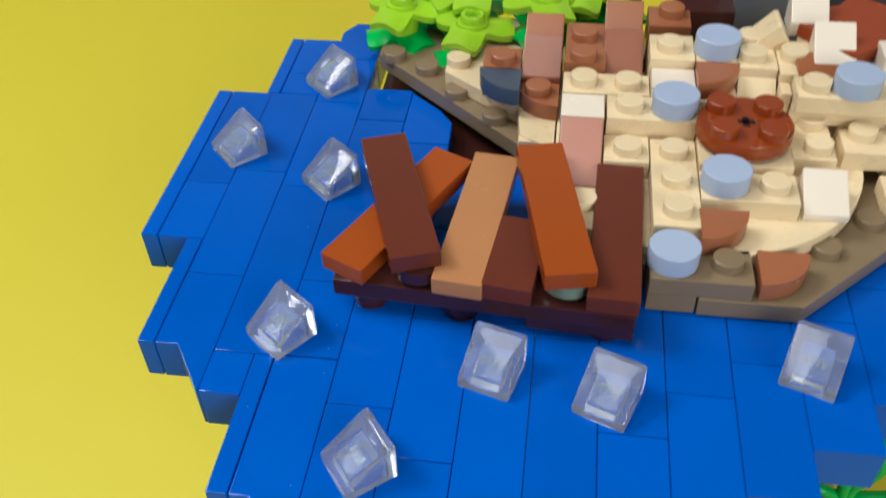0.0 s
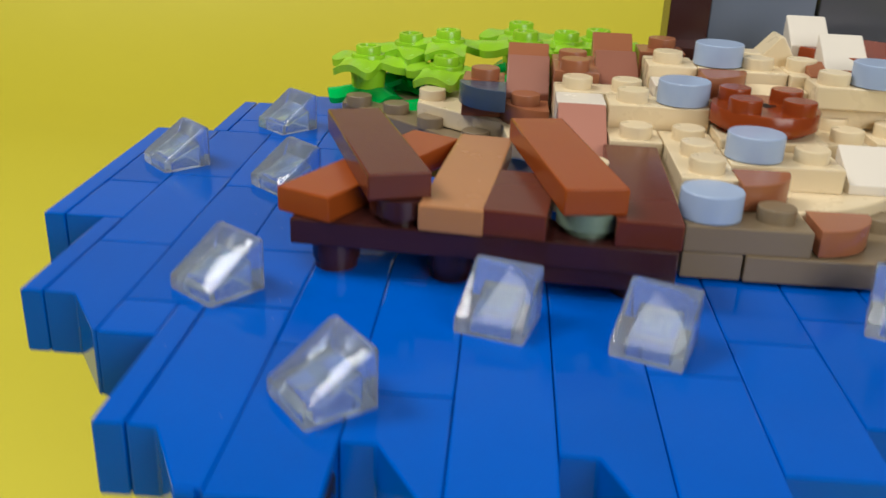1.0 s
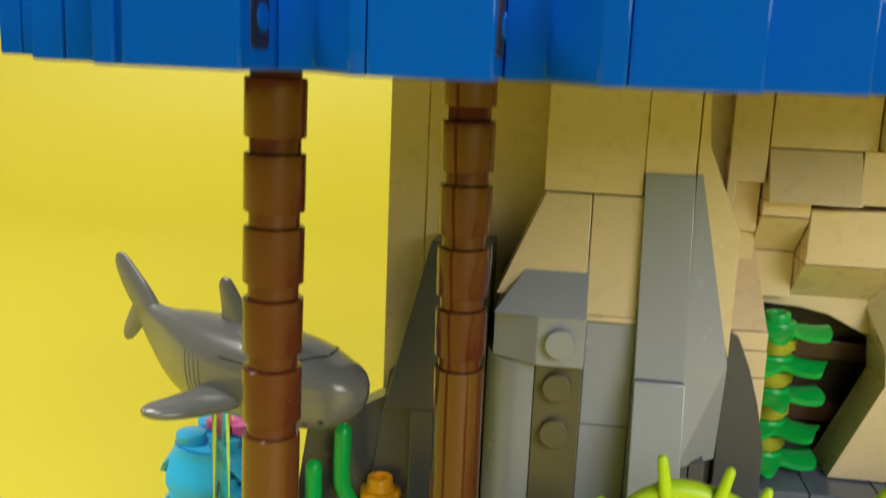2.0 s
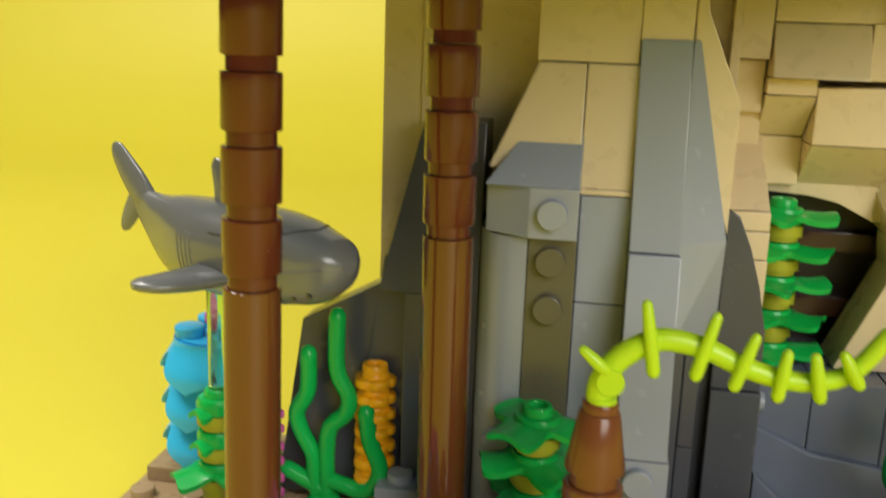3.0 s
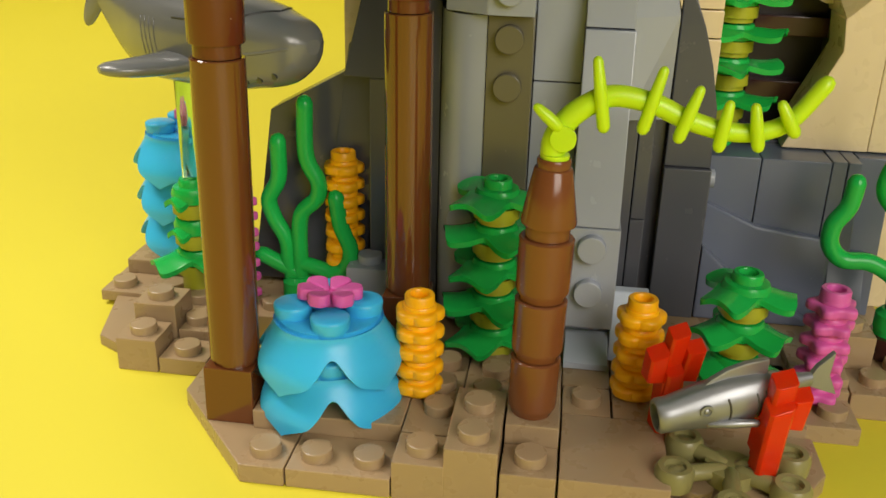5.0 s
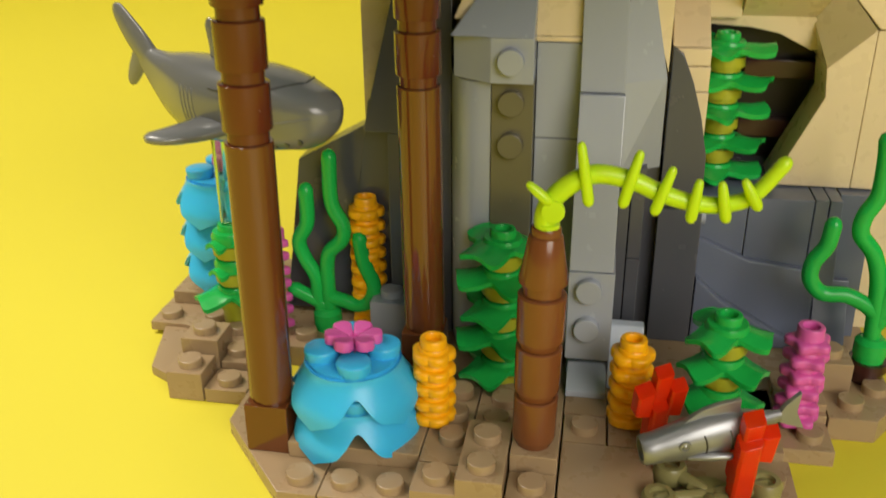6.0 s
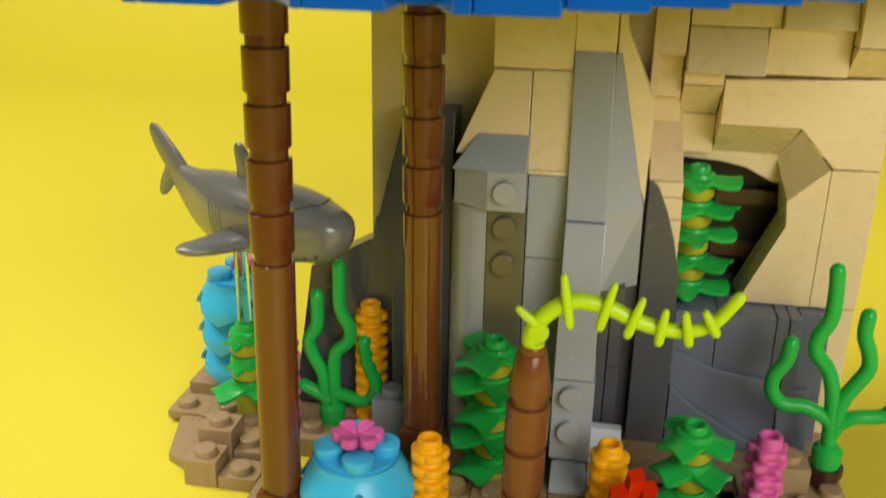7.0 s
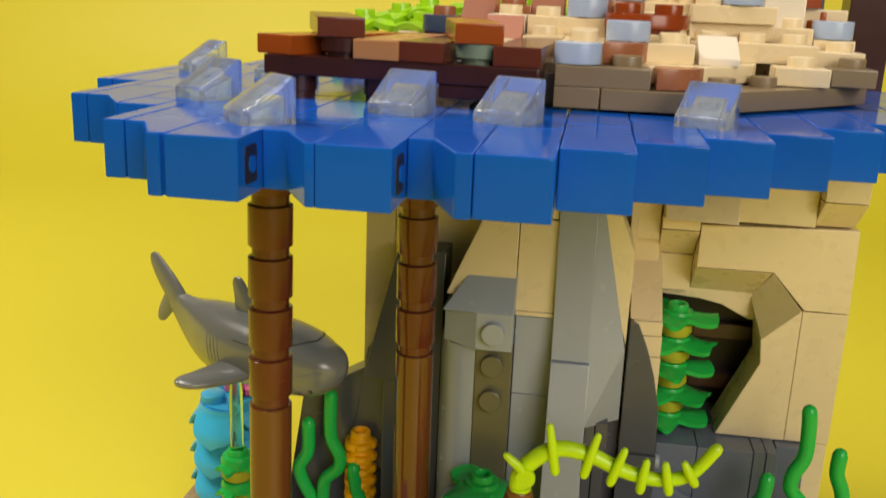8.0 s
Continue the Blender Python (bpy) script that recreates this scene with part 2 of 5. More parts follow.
def tube(bm, pts, r, n=12):
    """A round bar along points; r: one radius, or one for each point. Round ends."""
    pts = [Vector(p) for p in pts]
    rs = r if isinstance(r, (list, tuple)) else [r] * len(pts)
    up = Vector((0, 1, 0.01))
    rings = []
    for i, p in enumerate(pts):
        d = (pts[min(i + 1, len(pts) - 1)] - pts[max(i - 1, 0)]).normalized()
        a = d.cross(up)
        if a.length < 1e-4:
            a = d.cross(Vector((1, 0, 0)))
        a.normalize()
        b = d.cross(a)
        loops = [(p, rs[i])]
        if i == 0:
            loops = [(p - d * rs[i] * k, rs[i] * q) for k, q in ((0.98, 0.25), (0.7, 0.72))] + loops
        if i == len(pts) - 1:
            loops = loops + [(p + d * rs[i] * k, rs[i] * q) for k, q in ((0.7, 0.72), (0.98, 0.25))]
        for c, q in loops:
            rings.append([bm.verts.new(c + q * (math.cos(2 * math.pi * k / n) * a + math.sin(2 * math.pi * k / n) * b)) for k in range(n)])
    for a, b in zip(rings, rings[1:]):
        for k in range(n):
            j = (k + 1) % n
            bm.faces.new((a[k], a[j], b[j], b[k]))
    bm.faces.new(rings[0][::-1])
    bm.faces.new(rings[-1])
    return bm


def curve_points(keys, steps=8):
    """A smooth line through the key points."""
    k = [Vector(p) for p in keys]
    k = [2 * k[0] - k[1]] + k + [2 * k[-1] - k[-2]]
    out = []
    for i in range(1, len(k) - 2):
        for s in range(steps):
            t = s / steps
            out.append(0.5 * ((2 * k[i]) + (k[i + 1] - k[i - 1]) * t + (2 * k[i - 1] - 5 * k[i] + 4 * k[i + 1] - k[i + 2]) * t * t + (3 * k[i] - k[i - 1] - 3 * k[i + 1] + k[i + 2]) * t ** 3))
    return out + [k[-2]]


G = 0.012  # gap between neighbouring pieces


# ---- the setting ----
TABLE = -0.4
bm = bmesh.new()
rows = []
prof = [(-85, TABLE), (55, TABLE)] + [(55 + 25 * math.sin(a), TABLE + 25 - 25 * math.cos(a)) for a in [radians(k * 9) for k in range(1, 11)]] + [(80, 32)]
for y, z in prof:
    rows.append([bm.verts.new((x, y, z)) for x in (-120, -60, 0, 60, 120)])
for a, b in zip(rows, rows[1:]):
    for k in range(4):
        bm.faces.new((a[k], a[k + 1], b[k + 1], b[k]))
solo("backdrop", bm, PAPER, "bright yellow paper sweep curving up behind the model", "backdrop", kind="structure", smooth=80)


def room_slab(name, x0, x1, y0, y1, z0, z1, label, mat=PAINT):
    bm = bmesh.new()
    box(bm, x0 / U, x1 / U, y0 / U, y1 / U, z0 / U, z1 / U, 0)
    return solo(name, bm, mat, label, name.split("_")[0], kind="structure")


# unseen wall behind the backdrop, white to brighten reflections in the sea
room_slab("wall_north", -1.3, 1.3, 0.9, 1.0, -0.004, 1.05, "unseen room wall, made white so the sea reflects it", SEA_REFLECTOR)
room_slab("wall_south", -1.3, 1.3, -1.3, -1.2, -0.004, 1.05, "plain grey painted room wall")
room_slab("wall_west", -1.4, -1.3, -1.3, 1.0, -0.004, 1.05, "plain grey painted room wall")
room_slab("wall_east", 1.3, 1.4, -1.3, 1.0, -0.004, 1.05, "plain grey painted room wall")
room_slab("ceiling", -1.4, 1.4, -1.3, 1.0, 1.05, 1.1, "plain pale painted ceiling")
room_slab("floor", -1.4, 1.4, -1.3, 1.0, -0.1, -0.004, "plain pale floor")

# ---- sea: blue bricks laid on their sides ----
SEA_TOP, SEA_LOW = 14.4, 13.4
sea = thing("toy_sea", "glossy blue toy brick sea slab held up on brown posts", "toy sea", 3, 0, SEA_LOW)


def sea_piece(poly, name="brick"):
    bm = bmesh.new()
    prism(bm, [(x - 3, y) for x, y in poly], 0, SEA_TOP - SEA_LOW, 0.035)
    return part(name, bm, SEA, sea)


SG = 0.004


def sea_col(x0, x1, *ys):
    right = x1 - (0.022 if x1 - x0 < 0.5 else SG)
    for y0, y1 in zip(ys, ys[1:]):
        sea_piece([(x0 + SG, y0 + SG), (right, y0 + SG), (right, y1 - SG), (x0 + SG, y1 - SG)])


sea_col(-4.52, -4.13, 1.2, 6.75)
sea_col(-4.13, -3.1, 1.2, 3.05, 6.75)
sea_col(-3.46, -3.1, -1.74, 1.2)
sea_col(-3.25, -2.9, 6.75, 9.44)
sea_col(-3.1, -1.9, 0.18, 3.6, 6.75)
sea_piece([(-3.1 + SG, -1.74), (-2.64, -1.74), (-1.95, -2.76), (-1.9 - SG, -2.76), (-1.9 - SG, 0.17), (-3.1 + SG, 0.17)])
sea_col(-2.9, -1.9, 6.75, 7.72, 9.44)
sea_col(-1.9, -1.1, -2.78, -1.8)
sea_col(-1.9, -0.7, -1.8, 3.13, 6.5, 8.54)
sea_piece([(-1.9, 8.54 + SG), (-0.7, 8.54 + SG), (-0.7, 10.4), (-1.6, 10.4), (-1.9, 9.9)])
sea_col(-1.1, -0.7, -4.8, -1.8)
sea_piece([(-0.7 + SG, -4.8), (-0.35, -4.8), (0.18, -5.8), (0.5 - SG, -5.8), (0.5 - SG, -1.78), (-0.7 + SG, -1.78)])
sea_col(-0.7, 0.5, -1.76, 0.22, 5.84, 7.2)
sea_col(0.2, 0.46, -5.9, -5.8)
sea_col(0.5, 1.7, -5.9, -2.77, 0.22, 3.2, 5.0)
sea_piece([(0.5 + SG, 5.0 + SG), (1.7 - SG, 5.0 + SG), (1.66, 5.9), (1.3, 6.4), (0.5 + SG, 7.1)])
sea_piece([(1.7 + SG, -4.82), (2.12, -4.82), (2.74, -5.88), (2.9 - SG, -5.88), (2.9 - SG, -3.78), (1.7 + SG, -3.78)])
sea_col(1.7, 2.9, -3.77, -0.56, 2.0, 4.4)
sea_col(2.9, 4.1, -5.9, -0.6, 2.4, 4.4)
sea_piece([(4.1 + SG, -4.78), (4.54, -4.78), (5.04, -5.92), (5.3 - SG, -5.92), (5.3 - SG, -0.8), (4.1 + SG, -0.8)])
sea_col(4.1, 5.3, -0.79, 2.4, 5.4)
sea_col(5.3, 6.5, -5.85, -2.85, 0.4, 5.4)
sea_col(6.5, 7.7, -4.85, -1.85, 0.4, 5.4)
sea_col(7.7, 8.9, -3.8, -1.0, 0.16, 5.4)
sea_col(8.9, 10.1, -2.78, 0.2, 5.4)
sea_col(10.1, 11.3, -1.7, 1.2, 5.4)
sea_col(11.3, 12.5, -0.45, 2.5, 6.4)
sea_col(12.5, 13.7, 0.8, 4.0, 8.0)
sea_col(13.7, 14.9, 2.3, 6.0, 9.0)
sea_col(14.9, 16.1, 4.2, 9.0)
sea_col(16.1, 17.3, 6.5, 10.0)


# added sheet inside the slab that darkens the gap beside the island
bm = bmesh.new()
box(bm, -3.5, 1.2, 4.4, 9.3, 0.1, 0.45, 0.02)
part("under_plate", bm, DBROWN, sea, "dark brown sheet added to darken the gap at the island edge")


# a peg hole in the side of a brick at the two notches
def side_socket(x, y, z):
    # flat near-black plate: the hole's shade is put into its colour
    bm = bmesh.new()
    prism(bm, [(-0.2, -0.3), (0.2, -0.3), (0.24, -0.24), (0.24, 0.24), (0.2, 0.3), (-0.2, 0.3), (-0.24, 0.24), (-0.24, -0.24)], 0, 0.03, 0, "x")
    part("socket", bm, INSIDE_SHADE, sea, "near-black plate painting the shade of a brick socket", Matrix.Translation(((x - 3) * U, y * U, (z - SEA_LOW) * U)))
    bm = bmesh.new()
    lathe(bm, [(0, 0), (0.14, 0), (0.14, 0.03), (0, 0.03)], 16, 0, 0, 0, Matrix.Translation((0.03, 0, 0)) @ Matrix.Rotation(radians(90), 4, "Y"))
    part("socket_peg", bm, SEA, sea, "", Matrix.Translation(((x - 3) * U, y * U, (z - SEA_LOW) * U)))


side_socket(1.69, -5.36, 13.92)
side_socket(4.09, -5.36, 13.92)

# ---- clear ice slopes ----


def ice_mesh():
    """A small clear slope brick, hollow from below."""
    bm = bmesh.new()
    outer = [(0, 0), (1, 0), (1, 0.8), (0.88, 0.8), (0, 0.21)]
    inner = [(0.2, 0), (0.84, 0), (0.84, 0.44), (0.2, 0.16)]

    def shell_of(poly, x0, x1):
        a = [bm.verts.new((x0, y, z)) for y, z in poly]
        b = [bm.verts.new((x1, y, z)) for y, z in poly]
        bm.faces.new(a)
        bm.faces.new(b[::-1])
        for k in range(1, len(poly)):
            m = (k + 1) % len(poly)
            bm.faces.new((a[m], a[k], b[k], b[m]))
        return a, b

    oa, ob_ = shell_of(outer, 0, 1)
    outside = set(bm.faces)
    ia, ib = shell_of(inner, 0.2, 0.8)
    for f in bm.faces:
        f.material_index = 0 if f in outside else 1
    lo = [oa[0], ob_[0], ob_[1], oa[1]]
    hi = [ia[0], ib[0], ib[1], ia[1]]
    for k in range(4):
        m = (k + 1) % 4
        bm.faces.new((lo[k], lo[m], hi[m], hi[k]))
    bmesh.ops.recalc_face_normals(bm, faces=bm.faces)
    es = [e for e in bm.edges if e.verts[0].co.z + e.verts[1].co.z > 0.1]
    bmesh.ops.bevel(bm, geom=es, offset=0.045, segments=3, profile=0.5, affect="EDGES", clamp_overlap=True)
    for f in bm.faces:
        f.smooth = True
    for e in bm.edges:
        if len(e.link_faces) == 2:
            e.smooth = e.calc_face_angle(0) < radians(35)
    bmesh.ops.scale(bm, vec=(U, U, U), verts=bm.verts)
    out = bpy.data.meshes.new("clear_slope")
    bm.to_mesh(out)
    bm.free()
    out.materials.append(ICE)
    out.materials.append(FROST)
    return out


ICE_MESH = ice_mesh()


def mark_mesh():
    """A raised bar under the slope, one of four."""
    bm = bmesh.new()
    hexa(bm, [(-0.03, -0.09, 0), (0.03, -0.09, 0), (0.03, 0.09, 0), (-0.03, 0.09, 0)], [(-0.025, -0.08, 0.04), (0.025, -0.08, 0.04), (0.025, 0.08, 0.04), (-0.025, 0.08, 0.04)], 0)
    bmesh.ops.scale(bm, vec=(U, U, U), verts=bm.verts)
    out = bpy.data.meshes.new("raised_bar")
    bm.to_mesh(out)
    bm.free()
    out.materials.append(FROST)
    return out


MARK_MESH = mark_mesh()
for (lx, ly), (fx, fy), (rx, ry) in [
    ((-2.31, 7.34), (-1.55, 6.50), (-0.99, 7.28)),
    ((-3.88, 4.32), (-3.18, 3.57), (-2.55, 4.24)),
    ((-1.48, 3.43), (-0.63, 2.58), (-0.07, 3.27)),
    ((-1.41, -1.33), (-0.60, -1.99), (-0.02, -1.17)),
    ((0.72, -3.94), (1.30, -4.68), (2.0, -4.1)),
    ((2.80, -2.22), (3.66, -2.50), (3.96, -1.36)),
    ((4.81, -2.55), (5.71, -2.94), (6.11, -1.84)),
    ((8.40, -1.51), (9.32, -1.76), (9.79, -0.76)),
]:
    a = math.atan2(fy - ly, fx - lx)
    a2 = math.atan2(ry - fy, rx - fx) - math.pi / 2
    a = (a + a2) / 2
    cx, cy = (lx + rx) / 2, (ly + ry) / 2
    ob = new("ice_slope")
    ob.matrix_world = pose(cx * U, cy * U, (SEA_TOP + 0.002) * U, 0, 0, math.degrees(a)) @ Matrix.Translation((-0.49 * U, -0.49 * U, 0)) @ Matrix.Scale(0.98, 4)
    tagged(ob, "clear transparent plastic slope brick like ice on the blue sea", "ice block", "ice slopes on the sea")
    body = new("body", ICE_MESH)
    body.parent = ob
    for k in range(4):
        mark = new("raised_bar", MARK_MESH)
        mark.parent = body
        mark.matrix_local = pose((0.35 + 0.1 * k) * U, 0.55 * U, 0.275 * U, 23.6, 0, 0)

# ---- wooden dock ----
dock = thing("toy_dock", "broken toy dock of brown and tan plank tiles", "dock", 3.08, -0.1, 13.88)
DX, DY, DZ = 3.2, -1.3, 14.2


def plank(cx, cy, z, length, angle, mat, name="plank", label="", tilt=0.0, w=0.96):
    bm = bmesh.new()
    box(bm, -w / 2, w / 2, -length / 2, length / 2, 0, 0.4, 0.035)
    m = pose((cx - DX) * U, (cy - DY) * U, (z - DZ) * U, tilt, 0, angle)
    return part(name, bm, mat, dock, label, m)


bm = bmesh.new()
box(bm, -2.85, 2.85, -0.48, 0.48, 0, 0.4, 0.035)
part("beam", bm, DBROWN, dock, "dark brown plate beam", pose((3.2 - DX) * U, (-1.48 - DY) * U, (15.2 - DZ) * U, 0, 0, -4))
bm = bmesh.new()
box(bm, -1.0, 1.0, -0.46, 0.46, 0.12, 0.4, 0.035)
part("lower_beam", bm, DBROWN, dock, "", pose((5.05 - DX) * U, (-1.58 - DY) * U, (14.8 - DZ) * U, 0, 0, -4))
for fx in (0.95, 2.75, 5.5):
    bm = bmesh.new()
    lathe(bm, [(0, 0.522), (0.33, 0.522), (0.33, 0.66), (0.37, 0.68), (0.37, 0.99), (0, 0.99)], 24)
    part("foot", bm, DBROWN, dock, "", Matrix.Translation(((fx - DX) * U, (-1.48 - (fx - 3.2) * 0.07 - DY) * U, 0)))
plank(1.36, 0.08, 15.6, 3.9, -26, RUST, label="rust orange plank tile")
plank(1.34, 0.02, 16.0, 3.75, 19.5, REDBROWN, label="reddish brown plank tile", tilt=0)
plank(2.93, -0.04, 15.6, 3.9, -6, NOUGAT, label="light tan wood plank tile")
plank(3.75, -1.05, 15.6, 1.95, -7, REDBROWN, label="dark reddish brown plank tile")
plank(4.4, -0.05, 16.0, 3.85, 12, RUST, label="rust orange plank tile")
plank(5.64, -0.15, 15.6, 3.9, -2, REDBROWN, label="dark reddish brown plank tile")
for fx, fy, mat in ((1.95, -1.4, DBROWN), (4.75, -1.45, SAGE)):
    bm = bmesh.new()
    lathe(bm, [(0, 0), (0.36, 0), (0.36, 0.1), (0.48, 0.12), (0.48, 0.39), (0, 0.39)], 26)
    part("spacer", bm, mat, dock, "", Matrix.Translation(((fx - DX) * U, (fy - DY) * U, (15.6 - DZ) * U)))

# ---- posts ----


def post(x, y, base, col_top, n, lean, label):
    """lean: degrees by which the post leans towards +x."""
    p = thing("post", label, "post", x, y, base)
    p.rotation_euler = (0, radians(lean), 0)
    bm = bmesh.new()
    box(bm, -0.49, 0.49, -0.49, 0.49, 0, 1.2, 0.03)
    part("base_brick", bm, TRUNK, p)
    bm = bmesh.new()
    lathe(bm, [(0, 1.2), (0.44, 1.2), (0.44, 1.28), (0.49, 1.3), (0.49, col_top - base - 0.02), (0.47, col_top - base), (0, col_top - base)], 40)
    part("column", bm, TRUNK, p)
    for k in range(n):
        z = col_top - base + 1.2 * k
        bm = bmesh.new()
        h = min(1.2, SEA_LOW - 0.002 - base - z)
        if h < 0.3:
            lathe(bm, [(0, z), (0.42, z), (0.42, z + h), (0, z + h)], 36)
            part("round_brick", bm, TRUNK, p)
            continue
        lathe(bm, [(0, z + 0.01), (0.42, z + 0.01), (0.42, z + 0.25), (0.49, z + 0.255), (0.505, z + 0.275), (0.505, z + h - 0.02), (0.48, z + h - 0.001), (0, z + h - 0.001)], 36)
        part("round_brick", bm, BRICKBROWN, p)
    return p


post(0, 0, 0, 7.2, 6, 0.55, "tall round brown plastic post holding up the sea")
post(3, 2.8, 0.5, 7.7, 5, -0.35, "tall round brown plastic post in front of the cliff")

# ---- sea bed: dark tan base ----
bed = thing("toy_sea_bed", "dark tan toy brick sea bed standing on yellow paper", "toy base", 0, 0, TABLE)
BZ = TABLE


def bed_poly(poly, z0, z1, studs=(), name="plate", mat=None, label=""):
    bm = bmesh.new()
    prism(bm, poly, z0 - BZ, z1 - BZ, 0.03)
    ob = part(name, bm, mat or DTAN_LIT, bed, label)
    add_studs(ob, mat or DTAN_LIT, [(sx, sy, z1 - BZ) for sx, sy in studs])
    return ob


def bed_box(x0, x1, y0, y1, z0, z1, studs=(), mat=None, name="plate", label=""):
    return bed_poly([(x0 + G, y0 + G), (x1 - G, y0 + G), (x1 - G, y1 - G), (x0 + G, y1 - G)], z0, z1, studs, name, mat, label)


bed_poly([(-1.35, 0.55), (0.62, -1.78), (1.48, -1.78), (1.48, 2.6), (-1.35, 2.6)], TABLE, 0, [(1, -1.28)], "wedge_plate")
bed_box(1.5, 3.5, -1.78, 0.72, TABLE, 0, [(2, -1.28), (3, -1.28)])
bed_box(0.5, 3.5, -0.6, 2.6, 0, 0.4, [])
bed_box(3.5, 4.5, -1.78, -0.78, TABLE, 0.4, [(4, -1.29)])
bed_box(3.5, 4.5, -0.78, 2.6, TABLE, 0.4, [(4.12, 0.08), (4.05, 1.0), (4.05, 1.9)])
bed_box(4.45, 5.45, -1.78, 0.4, TABLE, 0.8, [(4.95, -1.29), (4.95, -0.29)])
bed_box(4.5, 6.5, 0.42, 2.6, TABLE, 0.4, [(5, 0.9), (5.1, 1.7)])
bed_box(5.47, 6.5, -1.78, -0.78, TABLE, 0.4, [(6, -1.29)])
bed_box(5.47, 6.5, -0.78, 0.4, TABLE, 0.8)
bed_box(6.52, 8.5, -1.78, 0.4, TABLE, 0.42, name="tile")
bed_box(6.52, 7.5, 0.42, 1.5, TABLE, 0.4, [(7, 0.93)])
bed_box(7.52, 8.6, 0.42, 2.6, TABLE, 0.4, [])
bed_poly([(8.52, -1.78), (10.4, -1.78), (11.5, -0.2), (11.5, 1.0), (8.62, 1.0)], TABLE, 0.0, [(9, -1.2), (10, -1.2), (11, 0.2)], "wedge_plate")
bed_box(8.62, 11.4, 1.0, 3.6, TABLE, 0.2, [(11, 1.6)])
bed_box(11.42, 12.6, 1.5, 2.8, TABLE, 0.0, [(12.1, 2.0)])
bed_box(11.42, 12.6, 2.8, 4.2, TABLE, 0.4, [(12.2, 3.5)])
bed_poly([(12.62, 2.6), (13.7, 2.6), (14.3, 3.4), (14.3, 8.6), (12.62, 8.6)], TABLE, 0.2, [(13.2, 3.2), (13.9, 3.9)], "wedge_plate")
bed_box(12.3, 13.3, 3.7, 4.7, 0.2, 1.0, [(12.8, 4.2)])
# the low left side
bed_box(-2.5, -1.37, 1.7, 2.68, TABLE, 0, [(-1.95, 2.1)])
bed_box(-3.48, -2.52, 1.7, 2.68, TABLE, 0.4, [(-2.98, 2.15)])
bed_box(-3.48, -2.45, 2.7, 3.7, TABLE, 0.8, [(-2.97, 3.16)])
bed_box(-2.43, -1.37, 2.7, 3.7, TABLE, 0.2, [(-2.1, 3.2)])
bed_poly([(-4.4, 2.7), (-3.5, 2.2), (-3.5, 5.6), (-5.2, 5.6)], TABLE, -0.12, [], "wedge_plate")
bed_poly([(-5.4, 4.75), (-4.35, 4.75), (-3.0, 4.2), (-3.0, 9.5), (-5.4, 9.5)], TABLE + 0.12, 0.0, [(-4.93, 5.2), (-4.93, 6.25), (-3.6, 5.2)], "wedge_plate")
bed_box(-5.2, -2.9, 5.9, 8.4, 0.0, 0.4)
bed_box(-3.0, 0.5, 3.72, 9.0, TABLE, 0.2, [(-2.5, 4.3), (-1.5, 4.3), (-0.6, 4.3)])
bed_box(0.5, 3.5, 2.62, 9.0, TABLE, 0.2, [(1.2, 3.3), (2.0, 3.3)])
bed_box(3.5, 12.6, 2.62, 10.0, TABLE, 0.2, [])
bed_box(1.2, 2.2, 4.3, 5.3, 0.2, 1.4, [(1.7, 4.8)], mat=LGREY, name="brick", label="light grey brick")
bm = bmesh.new()
prism(bm, [(2.7, 0.41 - BZ), (3.75, 0.41 - BZ), (3.75, 1.76 - BZ), (3.45, 1.76 - BZ), (2.7, 0.62 - BZ)], 7.46, 8.28, 0.04, "x")
part("slope_brick", bm, LGREY_LIT, bed, "light grey slope brick")
bm = bmesh.new()
prism(bm, [(2.2, 0.41 - BZ), (3.2, 0.41 - BZ), (3.2, 0.86 - BZ), (3.05, 0.86 - BZ), (2.2, 0.56 - BZ)], 6.5, 7.44, 0.025, "x")
part("slope_brick", bm, LGREY_LIT, bed, "light grey slope brick")
bed_box(6.5, 7.5, 1.52, 3.3, 0.2, 0.4)

# ---- cliff ----
cliff = thing("toy_cliff", "tall toy brick cliff of tan and grey slope bricks", "toy cliff", 7, 6, 0.2)
CO = (7, 6, 0.2)


def cliff_part(bm, mat, name="brick", label=""):
    for v in bm.verts:
        if v.co.x < 8.49 and v.co.z > 0.2:
            v.co.z = 0.2 + (v.co.z - 0.2) * 0.975 if v.co.z < 13 else 13.38
    bmesh.ops.translate(bm, vec=(-CO[0], -CO[1], -CO[2]), verts=bm.verts)
    return part(name, bm, mat, cliff, label)


CG = 0.003


def cbox(mat, x0, x1, y0, y1, z0, z1, name="brick", studs=()):
    bm = bmesh.new()
    box(bm, x0 + CG, x1 - CG, y0, y1, z0 + 0.005, z1 - 0.005)
    ob = cliff_part(bm, mat, name)
    cliff_studs(ob, mat, y0, studs)
    return ob


def cliff_studs(ob, mat, y0, studs):
    add_studs(ob, mat, [(sx - CO[0], y0 - CO[1], sz - CO[2]) for sx, sz in studs], True)


def cpoly(mat, poly, y0, y1, name="slope_brick"):
    bm = bmesh.new()
    prism(bm, poly, y0, y1, 0.03, "y")
    return cliff_part(bm, mat, name)


